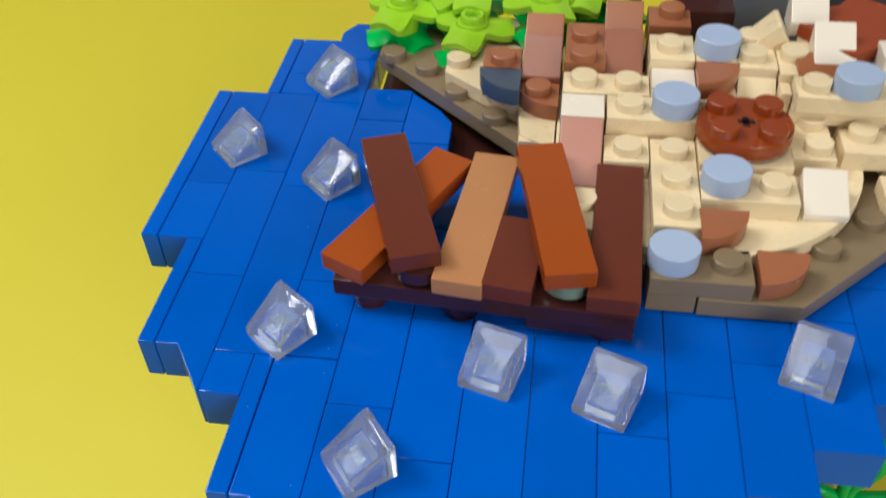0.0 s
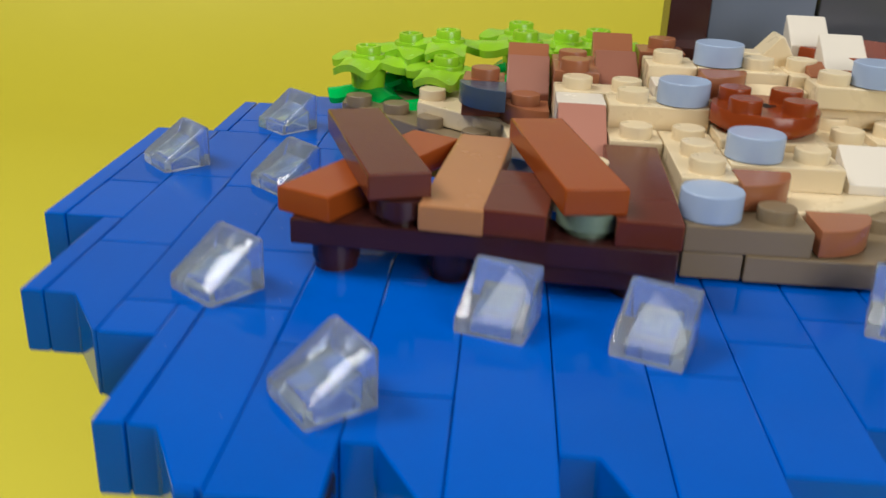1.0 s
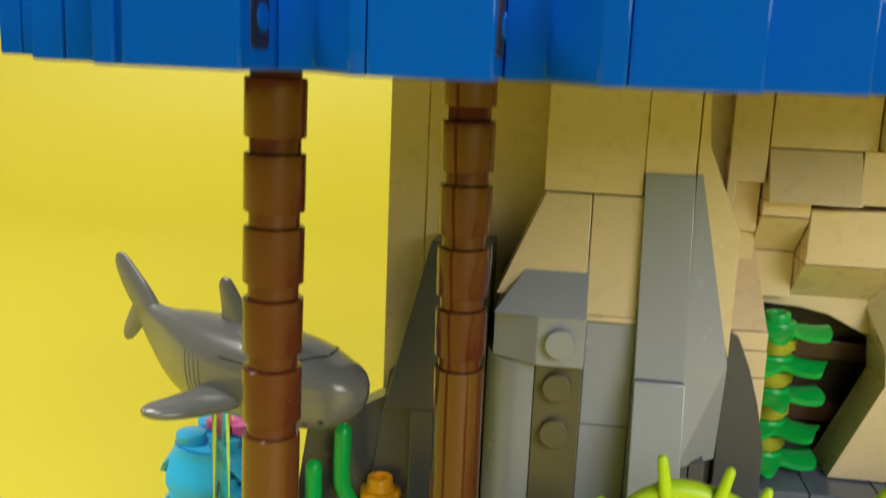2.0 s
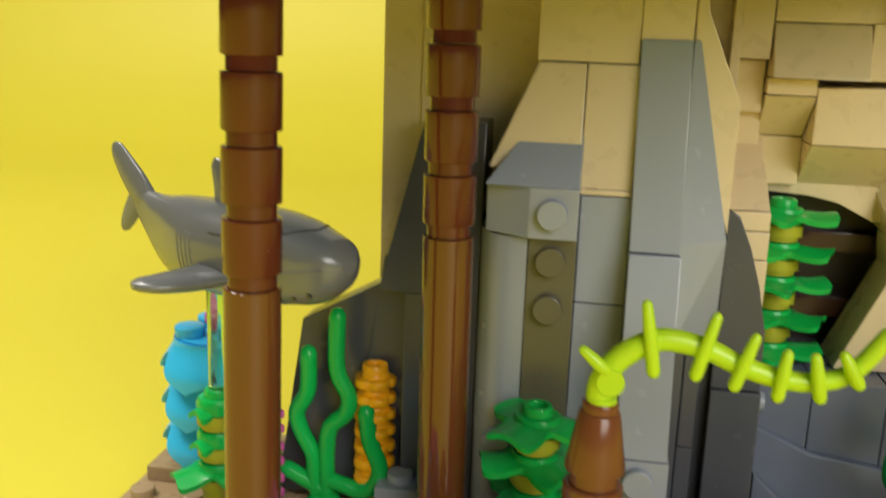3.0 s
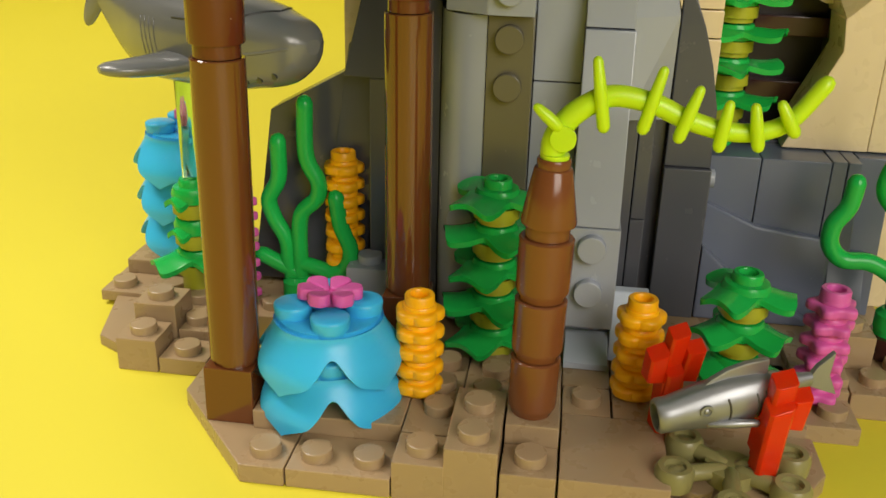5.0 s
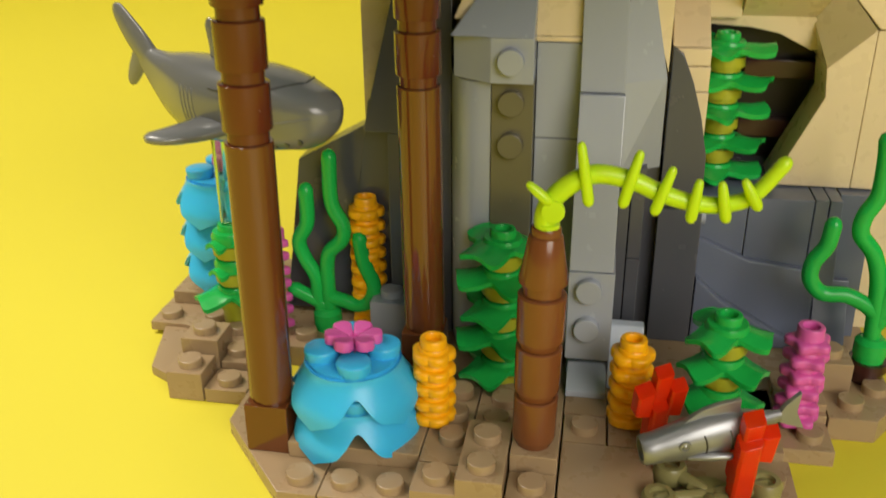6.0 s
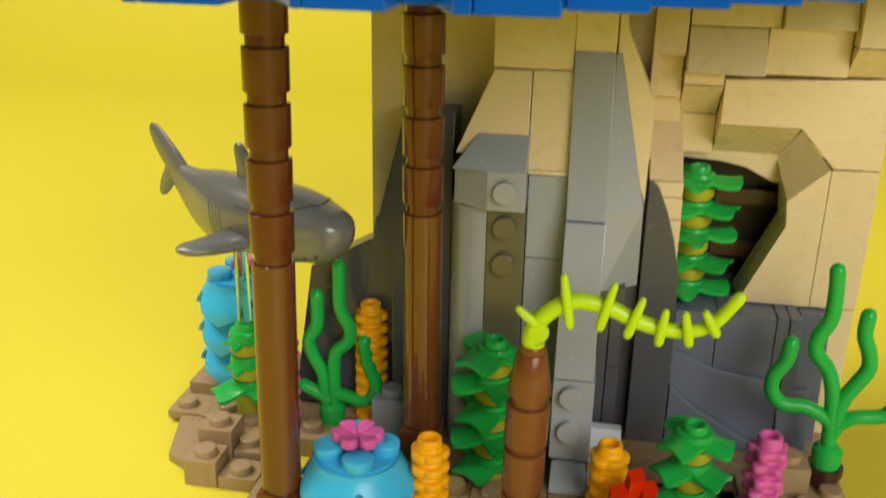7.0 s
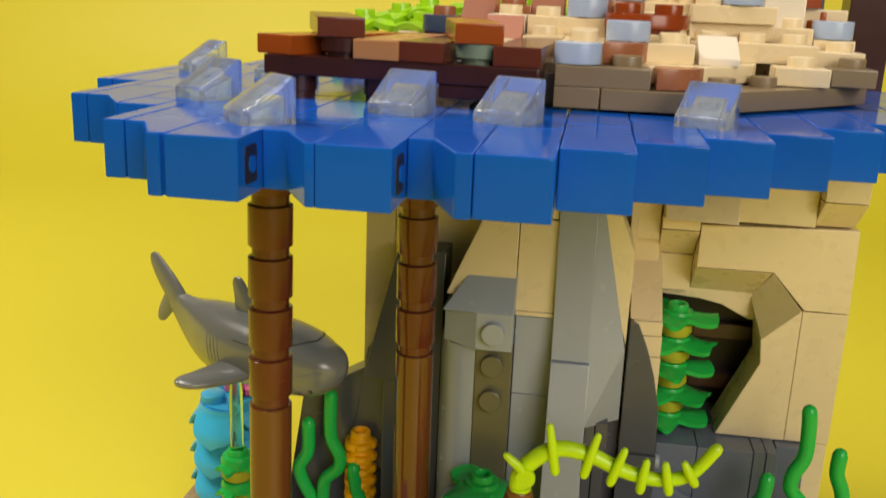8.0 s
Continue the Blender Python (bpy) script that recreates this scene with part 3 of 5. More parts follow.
def cslope(mat, x0, x1, z0, z1, yf0, yf1, yb, name="slope_brick", x0t=None, x1t=None):
    """A slope brick: its front lies at yf0 at the foot and yf1 at the top; x0t, x1t: its sides at the top."""
    x0, x1 = x0 + CG, x1 - CG
    a, b = x0 if x0t is None else x0t, x1 if x1t is None else x1t
    bm = bmesh.new()
    hexa(bm, [(x0, yf0, z0), (x1, yf0, z0), (x1, yb, z0), (x0, yb, z0)], [(a, yf1, z1), (b, yf1, z1), (b, yb, z1), (a, yb, z1)], 0.03)
    return cliff_part(bm, mat, name)


# core behind all
cbox(TAN, 4.4, 8.45, 7.0, 9.0, 0.2, 13.1)
cbox(TAN, 8.47, 8.98, 8.66, 9.0, 0.2, 13.1)
cbox(TAN, 9.0, 14.2, 8.92, 9.2, 9.0, 13.3)
cbox(TAN, 4.35, 6.35, 4.6, 7.0, 11.3, 13.15)
cbox(TAN, 6.35, 7.35, 4.55, 7.0, 11.75, 13.15)
cslope(TAN, 3.5, 5.345, 9.1, 11.28, 4.2, 4.55, 6.9, x0t=4.4)
cslope(LGREY, 3.5, 5.385, 8.82, 9.98, 3.62, 4.55, 6.9, x0t=4.3)
bm = bmesh.new()
prism(bm, [(3.5, 4.2), (4.42, 3.66), (5.385, 3.66), (5.385, 6.5), (3.5, 6.5)], 7.75, 8.81, 0.03)
cliff_studs(cliff_part(bm, LGREY), LGREY, 3.66, [(4.88, 8.08)])
cbox(OLIVEGREY, 4.41, 5.39, 3.93, 6.5, 3.9, 7.73, "plate", [(4.88, 7.07), (4.88, 6.07)])
cbox(OLIVEGREY, 4.41, 5.39, 3.95, 6.5, 0.4, 3.9, "plate", [(4.88, 3.1)])
bm = bmesh.new()
prism(bm, [(3.3, 5.6), (3.34, 4.9), (3.5, 4.4), (3.75, 4.1), (4.05, 4.0), (4.4, 3.98), (4.4, 6.5), (3.3, 6.5)], 0.4, 7.7, 0.0)
cliff_studs(cliff_part(bm, LGREY, "curved_brick"), LGREY, 4.05, [(3.95, 3.0)])
cslope(TAN, 5.36, 6.4, 8.75, 11.28, 4.28, 4.58, 6.9)
cbox(TAN, 5.36, 6.4, 4.24, 6.9, 8.62, 8.75)
cbox(LGREY, 5.4, 6.42, 4.3, 6.5, 6.3, 8.6)
cbox(LGREY, 5.4, 6.42, 4.34, 6.5, 0.4, 6.28)
cslope(LGREY, 6.42, 7.42, 7.58, 11.8, 3.85, 4.5, 6.9, x0t=6.36, x1t=7.36)
cslope(LGREY, 6.42, 7.44, 3.55, 7.55, 2.78, 3.75, 6.0)
bm = bmesh.new()
box(bm, 6.42, 7.48, 2.75, 6.0, 1.16, 3.53)
box(bm, 6.46, 7.44, 3.3, 6.0, 0.4, 1.16)
cliff_studs(cliff_part(bm, LGREY), LGREY, 2.75, [(6.9, 3.03), (6.9, 2.02)])
# sloped grey flank and tan flank on the right of the tall slope
bm = bmesh.new()
hexa(bm, [(7.42, 3.95, 5.62), (8.4, 5.3, 5.35), (8.4, 6.5, 5.35), (7.42, 6.5, 5.62)], [(7.4, 3.9, 7.8), (8.34, 4.5, 7.8), (8.34, 6.5, 7.8), (7.4, 6.5, 7.8)], 0.0)
hexa(bm, [(7.4, 3.9, 7.8), (8.34, 4.5, 7.8), (8.34, 6.5, 7.8), (7.4, 6.5, 7.8)], [(7.37, 4.5, 11.8), (7.5, 4.6, 11.8), (7.5, 6.5, 11.8), (7.37, 6.5, 11.8)], 0.0)
cliff_part(bm, LGREY, "slope_brick")
cpoly(TAN, [(7.38, 13.1), (7.38, 11.0), (8.36, 7.9), (8.36, 10.6), (7.6, 12.4), (7.5, 13.1)], 4.62, 6.6)
cbox(DGREY, 7.47, 7.73, 4.36, 6.5, 0.4, 5.6)
cbox(DGREY, 7.75, 8.08, 4.4, 6.5, 3.2, 5.6)
cbox(DGREY, 7.75, 8.08, 4.42, 6.5, 0.4, 3.18)
cbox(DGREY, 8.1, 8.48, 6.0, 6.5, 0.4, 5.3)
cbox(TAN, 8.3, 8.5, 6.55, 8.4, 4.4, 13.38)
# dark slope beside the cave
cpoly(DGREY, [(8.5, 4.02), (9.55, 4.02), (9.52, 5.4), (9.3, 6.4), (9.05, 7.2), (8.75, 7.9), (8.5, 8.05)], 5.72, 7.2)
cbox(DGREY, 8.5, 9.58, 5.6, 7.2, 0.2, 4.0)
bm = bmesh.new()
lathe(bm, [(0.22, -0.02), (0.22, 0.12), (0.14, 0.14), (0, 0.14)], 18, 0, 0, 0, Matrix.Translation((9.58, 6.0, 3.7)) @ Matrix.Rotation(radians(90), 4, "Y"))
cliff_part(bm, LGREY, "peg")
# tan blocks between the flank and the cave
cslope(TAN, 8.5, 9.38, 8.02, 9.46, 5.9, 8.05, 8.6)
cbox(TAN, 8.5, 9.4, 5.88, 8.0, 7.58, 8.0)
cbox(TAN, 8.5, 9.42, 5.9, 8.0, 6.95, 7.56)
cbox(TAN, 8.5, 9.44, 5.92, 8.0, 4.4, 6.93)
cbox(TAN, 8.5, 9.25, 7.75, 8.6, 8.2, 13.3)
cbox(TAN, 8.5, 9.18, 7.35, 8.4, 10.0, 11.15)
cbox(TAN, 8.5, 9.18, 6.9, 8.4, 11.17, 13.38)
# right wall round the cave mouth
cpoly(TAN, [(9.3, 8.7), (9.34, 8.12), (10.6, 8.04), (11.3, 7.9), (12.1, 7.5), (12.6, 7.5), (12.6, 8.7)], 8.35, 9.0, "arch_brick")
cpoly(TAN, [(12.3, 7.32), (12.38, 6.6), (11.36, 4.24), (13.34, 4.24), (13.34, 8.3)], 7.14, 8.6, "arch_brick")
cbox(TAN, 13.345, 14.6, 7.14, 8.6, 4.24, 8.28)
cbox(TAN, 13.97, 14.58, 7.16, 8.6, 0.2, 4.22)
cpoly(TAN, [(10.28, 9.36), (12.4, 9.36), (13.36, 8.32), (14.58, 8.32), (14.52, 10.74), (10.28, 10.6)], 7.08, 8.6, "brick")
bm = bmesh.new()
hexa(bm, [(10.3, 8.4, 8.3), (12.15, 8.4, 8.3), (12.15, 8.9, 8.3), (10.3, 8.9, 8.3)], [(10.28, 7.09, 9.34), (12.38, 7.09, 9.34), (12.38, 8.9, 9.34), (10.28, 8.9, 9.34)], 0.02)
cliff_part(bm, TAN, "inverted_slope")
bm = bmesh.new()
hexa(bm, [(12.42, 7.12, 9.33), (13.32, 7.12, 8.29), (12.32, 7.14, 7.34), (12.1, 8.42, 8.26)], [(12.42, 8.9, 9.33), (13.32, 8.9, 8.29), (12.32, 8.9, 7.34), (12.1, 8.9, 8.26)], 0.0)
cliff_part(bm, TAN, "corner_slope")
cslope(TAN, 9.22, 11.2, 10.8, 11.95, 6.5, 7.0, 8.3)
bm = bmesh.new()
hexa(bm, [(9.25, 8.1, 9.45), (10.25, 8.1, 9.45), (10.25, 8.6, 9.45), (9.25, 8.6, 9.45)], [(9.2, 7.0, 10.4), (10.25, 7.0, 10.4), (10.25, 8.6, 10.4), (9.2, 8.6, 10.4)], 0.02)
cliff_part(bm, TAN, "inverted_slope")
cbox(TAN, 9.2, 10.25, 7.0, 8.6, 10.42, 10.78)
cbox(TAN, 9.3, 10.28, 8.12, 8.9, 8.3, 9.43)
cbox(TAN, 11.22, 13.3, 6.95, 8.5, 10.78, 12.0)
cbox(TAN, 9.22, 11.5, 7.0, 8.3, 11.97, 13.38)
cslope(TAN, 11.52, 13.3, 12.02, 12.9, 6.6, 6.9, 8.3)
cbox(TAN, 11.52, 13.3, 6.6, 8.3, 12.92, 13.38)
bm = bmesh.new()
hexa(bm, [(13.32, 7.25, 10.78), (14.4, 7.25, 10.78), (14.4, 8.6, 10.78), (13.32, 8.6, 10.78)], [(13.32, 6.4, 11.6), (14.45, 6.4, 11.6), (14.45, 8.6, 11.6), (13.32, 8.6, 11.6)], 0.02)
cliff_part(bm, TAN, "inverted_slope")
cbox(TAN, 13.32, 14.45, 6.4, 8.6, 11.62, 13.38)
# inside of the cave; the near-black sheets paint its shade
cbox(INSIDE_SHADE, 9.0, 13.2, 9.3, 9.5, 4.2, 9.0)
cbox(DBROWN, 10.6, 12.6, 8.9, 9.28, 6.6, 7.1)
cbox(DBROWN, 10.6, 12.6, 8.8, 9.28, 5.0, 5.5)
cbox(INSIDE_SHADE, 12.4, 12.6, 8.61, 9.3, 4.4, 7.3)
cbox(INSIDE_SHADE, 9.0, 13.2, 8.32, 9.5, 8.7, 8.9)
cbox(DGREY, 9.5, 13.2, 7.62, 9.4, 4.05, 4.28)
# low dark wall
cpoly(WALLGREY, [(9.6, 0.3), (10.76, 0.3), (10.76, 4.2), (9.6, 4.2)], 6.2, 7.6, "panel")
cpoly(WALLGREY, [(10.78, 0.3), (12.35, 0.3), (12.35, 4.2), (10.78, 4.2)], 6.19, 7.6, "panel")
cpoly(WALLGREY, [(12.37, 0.3), (12.7, 0.3), (12.7, 4.22), (12.37, 4.22)], 6.2, 7.6, "panel")
cpoly(WALLGREY, [(12.72, 1.9), (13.12, 1.9), (13.02, 4.22), (12.72, 4.22)], 6.18, 7.6, "panel")
cslope(WALLGREY, 13.07, 13.95, 0.2, 4.2, 6.6, 6.75, 8.2, x1t=13.9)
cslope(WALLGREY, 12.72, 13.6, 0.2, 1.9, 5.9, 6.5, 7.0)
bm = bmesh.new()
prism(bm, [(9.6, 0.25), (12.62, 0.25), (12.62, 2.34), (10.86, 2.58), (9.6, 3.1)], 5.96, 6.19, 0.07, "y")
cliff_part(bm, WALLGREY, "slope_brick")
bm = bmesh.new()
prism(bm, [(9.6, 0.22), (12.3, 0.22), (12.28, 0.38), (10.34, 1.48), (9.6, 2.12)], 5.6, 5.95, 0.07, "y")
cliff_part(bm, WALLGREY, "slope_brick")

# back left side
cbox(TAN, 0.7, 1.6, 6.6, 8.5, 0.2, 13.1)
cbox(TAN, 1.62, 4.4, 6.5, 8.5, 0.2, 13.1)
bm = bmesh.new()
hexa(bm, [(1.05, 5.0, 6.0), (3.3, 4.9, 6.0), (3.3, 6.6, 6.0), (1.05, 6.6, 6.0)], [(1.95, 5.3, 9.9), (3.3, 5.3, 9.9), (3.3, 6.6, 9.9), (1.95, 6.6, 9.9)], 0.03)
cliff_part(bm, DGREY, "slope_brick")
bm = bmesh.new()
hexa(bm, [(0.5, 5.6, 2.8), (1.6, 5.4, 2.8), (1.6, 6.6, 2.8), (0.5, 6.6, 2.8)], [(1.0, 5.8, 6.6), (2.0, 5.8, 7.6), (2.0, 6.6, 7.6), (1.0, 6.6, 6.6)], 0.03)
cliff_part(bm, DGREY, "slope_brick")
cpoly(DGREY, [(-1.6, 0.3), (3.3, 0.3), (3.3, 6.0), (0.9, 5.95), (-0.95, 4.9)], 5.75, 6.6)
cbox(DGREY, 1.65, 3.3, 5.0, 6.5, 0.3, 6.0)

# ---- island top ----
island = thing("toy_island", "island of tan, brown and grey studded toy plates", "toy island", 6.94, 3.77, 14.35)
island.scale = (1.0, 0.935, 1.07)
IO = (7, 3, 14.3)


def ipart(bm, mat, name="plate", label="", smooth=40):
    bmesh.ops.translate(bm, vec=(-IO[0], -IO[1], -IO[2]), verts=bm.verts)
    return part(name, bm, mat, island, label, smooth=smooth)


def iplate(mat, x0, x1, y0, y1, z0, z1, studs=(), name="plate", label=""):
    bm = bmesh.new()
    box(bm, x0 + G, x1 - G, y0 + G, y1 - G, z0, z1)
    ob = ipart(bm, mat, name, label)
    add_studs(ob, mat, [(sx - IO[0], sy - IO[1], z1 - IO[2]) for sx, sy in studs])
    return ob


def ipoly(mat, poly, z0, z1, studs=(), name="wedge_plate", label=""):
    bm = bmesh.new()
    prism(bm, poly, z0, z1, 0.03)
    ob = ipart(bm, mat, name, label)
    add_studs(ob, mat, [(sx - IO[0], sy - IO[1], z1 - IO[2]) for sx, sy in studs])
    return ob


def islope(mat, x0, x1, y0, y1, z0, zf, zb, name="slope_brick", label=""):
    """A slope that rises from zf at y0 to zb at y1."""
    bm = bmesh.new()
    prism(bm, [(y0, z0), (y1, z0), (y1, zb), (y0, zf)], x0 + G, x1 - G, 0.03, "x")
    return ipart(bm, mat, name, label)


def round_tile(x, y, z, mat=None, label="light blue round tile"):
    bm = bmesh.new()
    lathe(bm, [(0, 0), (0.49, 0), (0.49, 0.365), (0.484, 0.388), (0.47, 0.4), (0, 0.4)], 40, x, y, z)
    ipart(bm, mat or SKY, "round_tile", label, 22)


def quarter_tile(x, y, z, r, quadrant, mat, label=""):
    bm = bmesh.new()
    a0 = quadrant * 90
    poly = [(x, y)] + [(x + r * math.cos(radians(a0 + k * 9)), y + r * math.sin(radians(a0 + k * 9))) for k in range(11)]
    prism(bm, poly, z, z + 0.4, 0.02)
    return ipart(bm, mat, "quarter_tile", label)


# dark tan rim
iplate(DTAN_DIM, 6.2, 7.15, -0.95, 1.5, 14.4, 14.8)
ipoly(DTAN_DIM, [(7.17, -0.98), (9.1, -0.98), (11.9, 1.9), (13.4, 3.6), (13.4, 8), (7.17, 8)], 14.4, 14.8, [(9.7, 0.7), (10.72, 1.72), (11.6, 2.6), (12.4, 3.5)], label="dark tan wedge plate")
iplate(DTAN_DIM, 6.2, 8.15, -0.95, 0.1, 14.8, 15.2, [(6.65, -0.45), (7.66, -0.42)])
ipoly(DTAN_DIM, [(-0.45, 7.6), (3.5, 3.75), (4.3, 3.1), (4.3, 9.6), (-0.45, 9.6)], 14.42, 14.8, [(-0.03, 7.45), (0.91, 6.85), (1.78, 5.8), (2.8, 4.8)], label="dark tan wedge plate")
ipoly(TAN, [(1.45, 9.1), (1.45, 6.2), (3.34, 4.66), (3.46, 3.6), (4.3, 3.1), (4.3, 9.1)], 14.82, 15.2, [(1.75, 6.6)], label="tan wedge plate")
# big round tan plate under the studs
bm = bmesh.new()
poly = [(4.2, 0.4)] + [(7.2 + 3.55 * math.cos(radians(a)), 3.4 + 3.55 * math.sin(radians(a))) for a in range(-95, 12, 6)] + [(10.8, 6.5), (4.2, 6.5)]
prism(bm, poly, 14.85, 15.2, 0.03)
ipart(bm, TAN, "round_plate", smooth=60)
iplate(DTAN_DIM, 4.4, 6.2, -0.3, 2.2, 14.4, 15.0)
iplate(TAN, 4.35, 5.3, 0.2, 1.6, 15.0, 15.35, [(4.88, 1.0)])
iplate(TAN, 5.27, 6.24, 2.2, 3.2, 15.2, 15.6, [(5.77, 2.62)])
iplate(TAN, 6.24, 7.2, 0.15, 3.15, 15.2, 15.6, [(6.72, 2.62), (6.72, 1.62), (6.72, 0.65)])
round_tile(6.64, -0.42, 15.22)
iplate(TAN, 7.2, 9.14, 1.1, 2.1, 15.2, 15.6, [(7.68, 1.6), (8.66, 1.6)])
round_tile(7.68, 1.6, 15.62)
quarter_tile(7.15, 0.78, 15.22, 0.95, 3, UMBER, "nougat brown quarter tile")
islope(WHITE, 9.22, 10.12, 1.15, 2.14, 15.2, 15.36, 15.78, label="cream slope tile")
quarter_tile(8.25, 0.1, 14.82, 1.0, 3, UMBER, "nougat brown quarter tile")
# second level
iplate(TAN, 5.3, 7.2, 3.2, 4.15, 15.2, 16.0, [(5.78, 3.65), (6.72, 3.65)], "brick")
round_tile(6.72, 3.65, 16.02)
iplate(TAN, 4.32, 6.24, 4.15, 5.05, 15.2, 16.0, [(4.78, 4.6), (5.75, 4.55)], "brick")
iplate(WHITE, 4.32, 5.27, 3.2, 4.12, 15.2, 16.0, name="tile", label="cream tile brick")
islope(ROSE, 4.34, 5.26, 1.75, 3.18, 15.1, 15.25, 16.0, label="rose brown slope brick")
q = quarter_tile(4.26, 5.22, 15.18, 0.98, 2, UMBER, "nougat brown quarter tile with stud")
add_studs(q, UMBER, [(3.78 - IO[0], 4.8 - IO[1], 15.58 - IO[2])])
iplate(TAN, 3.42, 4.3, 3.4, 5.2, 14.85, 15.16)
islope(UMBER, 3.36, 4.28, 6.12, 7.0, 15.2, 15.9, 16.4, label="nougat brown slope brick")
islope(DROSE, 3.36, 4.28, 5.25, 6.1, 15.2, 15.7, 16.3, label="rose brown slope brick")
iplate(UMBER, 4.32, 5.27, 5.08, 7.0, 15.2, 16.2, [(4.75, 5.3), (4.75, 6.25)], "brick")
islope(UMBER, 5.2, 6.1, 6.3, 7.3, 15.2, 16.0, 16.65, label="nougat brown slope brick")
islope(DROSE, 5.2, 6.1, 5.0, 6.28, 15.5, 15.9, 16.45, label="rose brown slope brick")
iplate(UMBER, 6.2, 7.2, 6.6, 7.6, 15.2, 16.4, [(6.74, 7.2)], "brick")
quarter_tile(3.38, 5.25, 15.5, 0.98, 2, NAVY, "navy quarter tile")
iplate(UMBER, 2.45, 3.35, 5.15, 6.2, 15.2, 15.9, [(2.92, 5.55)])
iplate(WHITE, 6.24, 7.2, 4.15, 5.05, 15.2, 16.2, name="tile", label="cream tile brick")
iplate(TAN, 6.2, 7.2, 5.05, 6.2, 15.2, 16.4, [(6.64, 5.55)], "brick")
quarter_tile(7.2, 5.05, 16.0, 0.95, 3, UMBER, "nougat brown quarter tile")
iplate(TAN, 7.2, 8.1, 4.05, 5.05, 15.2, 16.0, name="brick")
iplate(TAN, 7.2, 8.15, 5.05, 6.0, 15.2, 16.4, [(7.65, 5.5)], "brick")
round_tile(7.65, 5.5, 16.42)
iplate(TAN, 8.05, 8.95, 4.85, 6.6, 15.2, 16.4, [(8.45, 6.05), (8.42, 5.3)], "brick")
islope(TAN, 8.1, 8.95, 4.2, 4.85, 15.2, 15.7, 16.2)
# round rust brick
bm = bmesh.new()
lathe(bm, [(0, 0), (0.8, 0), (0.8, 0.08), (0.98, 0.1), (0.98, 0.37), (0.96, 0.4), (0, 0.4)], 44, 8.13, 3.1, 15.75)
RUSTRED = plastic("rust_red_plastic", (140, 60, 23), 0.2, 0.05)
q = ipart(bm, RUSTRED, "round_plate", "rust red round plate with four studs")
add_studs(q, RUSTRED, [(8.13 + 0.68 * math.cos(radians(a)) - IO[0], 3.1 + 0.68 * math.sin(radians(a)) - IO[1], 16.15 - IO[2]) for a in (45, 135, 225, 315)])
# two thin near-black bars paint the shade of a cross-shaped axle hole
bm = bmesh.new()
for w, h in ((0.19, 0.07), (0.07, 0.19)):
    box(bm, 8.13 - w, 8.13 + w, 3.1 - h, 3.1 + h, 16.14, 16.157, 0)
ipart(bm, INSIDE_SHADE, "axle_hole", "near-black cross painting the shade of an axle hole")
iplate(TAN, 7.2, 9.1, 2.1, 4.05, 15.2, 15.74, name="brick")
# right part
iplate(TAN, 9.14, 10.05, 2.66, 4.6, 15.2, 15.62, [(9.66, 4.0), (9.68, 3.05)])
iplate(TAN, 10.22, 12.1, 3.0, 4.1, 15.2, 15.62, [(10.66, 3.65), (11.6, 3.6)])
iplate(TAN, 9.2, 11.2, 3.95, 4.65, 15.64, 16.0)
iplate(TAN, 9.2, 11.2, 3.75, 4.65, 16.01, 16.4, [(9.6, 4.15), (10.4, 4.12)], "brick")
round_tile(10.4, 4.12, 16.42)
iplate(TAN, 8.95, 9.2, 4.2, 6.2, 15.2, 16.2)
iplate(TAN, 8.95, 9.9, 4.65, 6.2, 15.2, 16.4, [(9.3, 5.4)], "brick")
islope(UMBER, 9.3, 10.2, 4.62, 5.3, 16.4, 16.42, 16.6, label="nougat brown slope")
bm = bmesh.new()
prism(bm, [(8.5, 16.2), (9.32, 16.2), (9.3, 16.45), (8.98, 16.95), (8.9, 16.95), (8.52, 16.55)], 5.7, 6.5, 0.025, "y")
ipart(bm, TAN, "slope_brick")
islope(WHITE, 9.65, 10.55, 4.95, 5.85, 16.4, 16.5, 17.05, label="cream slope")
islope(WHITE, 9.3, 10.15, 6.4, 7.2, 16.4, 16.72, 17.2, label="cream slope")
iplate(WHITE, 11.0, 12.0, 4.7, 5.6, 15.2, 16.8, name="brick")
iplate(TAN, 11.2, 13.2, 3.3, 4.4, 14.8, 15.5, [(12.7, 3.85)])
iplate(TAN, 11.2, 12.2, 4.4, 6.5, 14.8, 15.95, [(11.7, 4.9)], "brick")
iplate(TAN, 12.2, 13.2, 4.4, 6.5, 14.8, 15.72, [(12.7, 4.85)], "brick")
iplate(DTAN_DIM, 12.3, 13.3, 2.4, 3.28, 14.82, 15.2, [(12.8, 2.85)])
iplate(TAN, 11.0, 12.2, 1.9, 2.9, 14.82, 15.2, [(11.6, 2.4)])
round_tile(12.7, 4.85, 15.74)
ipoly(plastic("rust_leaf_plastic", (150, 64, 28), 0.25, 0.05), [(9.4, 6.5), (9.7, 6.15), (9.85, 5.4), (10.5, 5.1), (11.0, 5.45), (11.6, 5.2), (12.5, 5.5), (12.3, 6.4), (12.7, 7.4), (11.6, 7.5), (10.9, 8.0), (10.5, 7.4), (9.9, 7.2)], 16.4, 16.7, name="leaf_plate", label="rust red star-shaped leaf plate")
iplate(TAN, 9.9, 13.2, 5.6, 8.0, 14.8, 16.38, name="brick")
iplate(TAN, 4.3, 9.9, 6.2, 8.0, 14.8, 15.2)
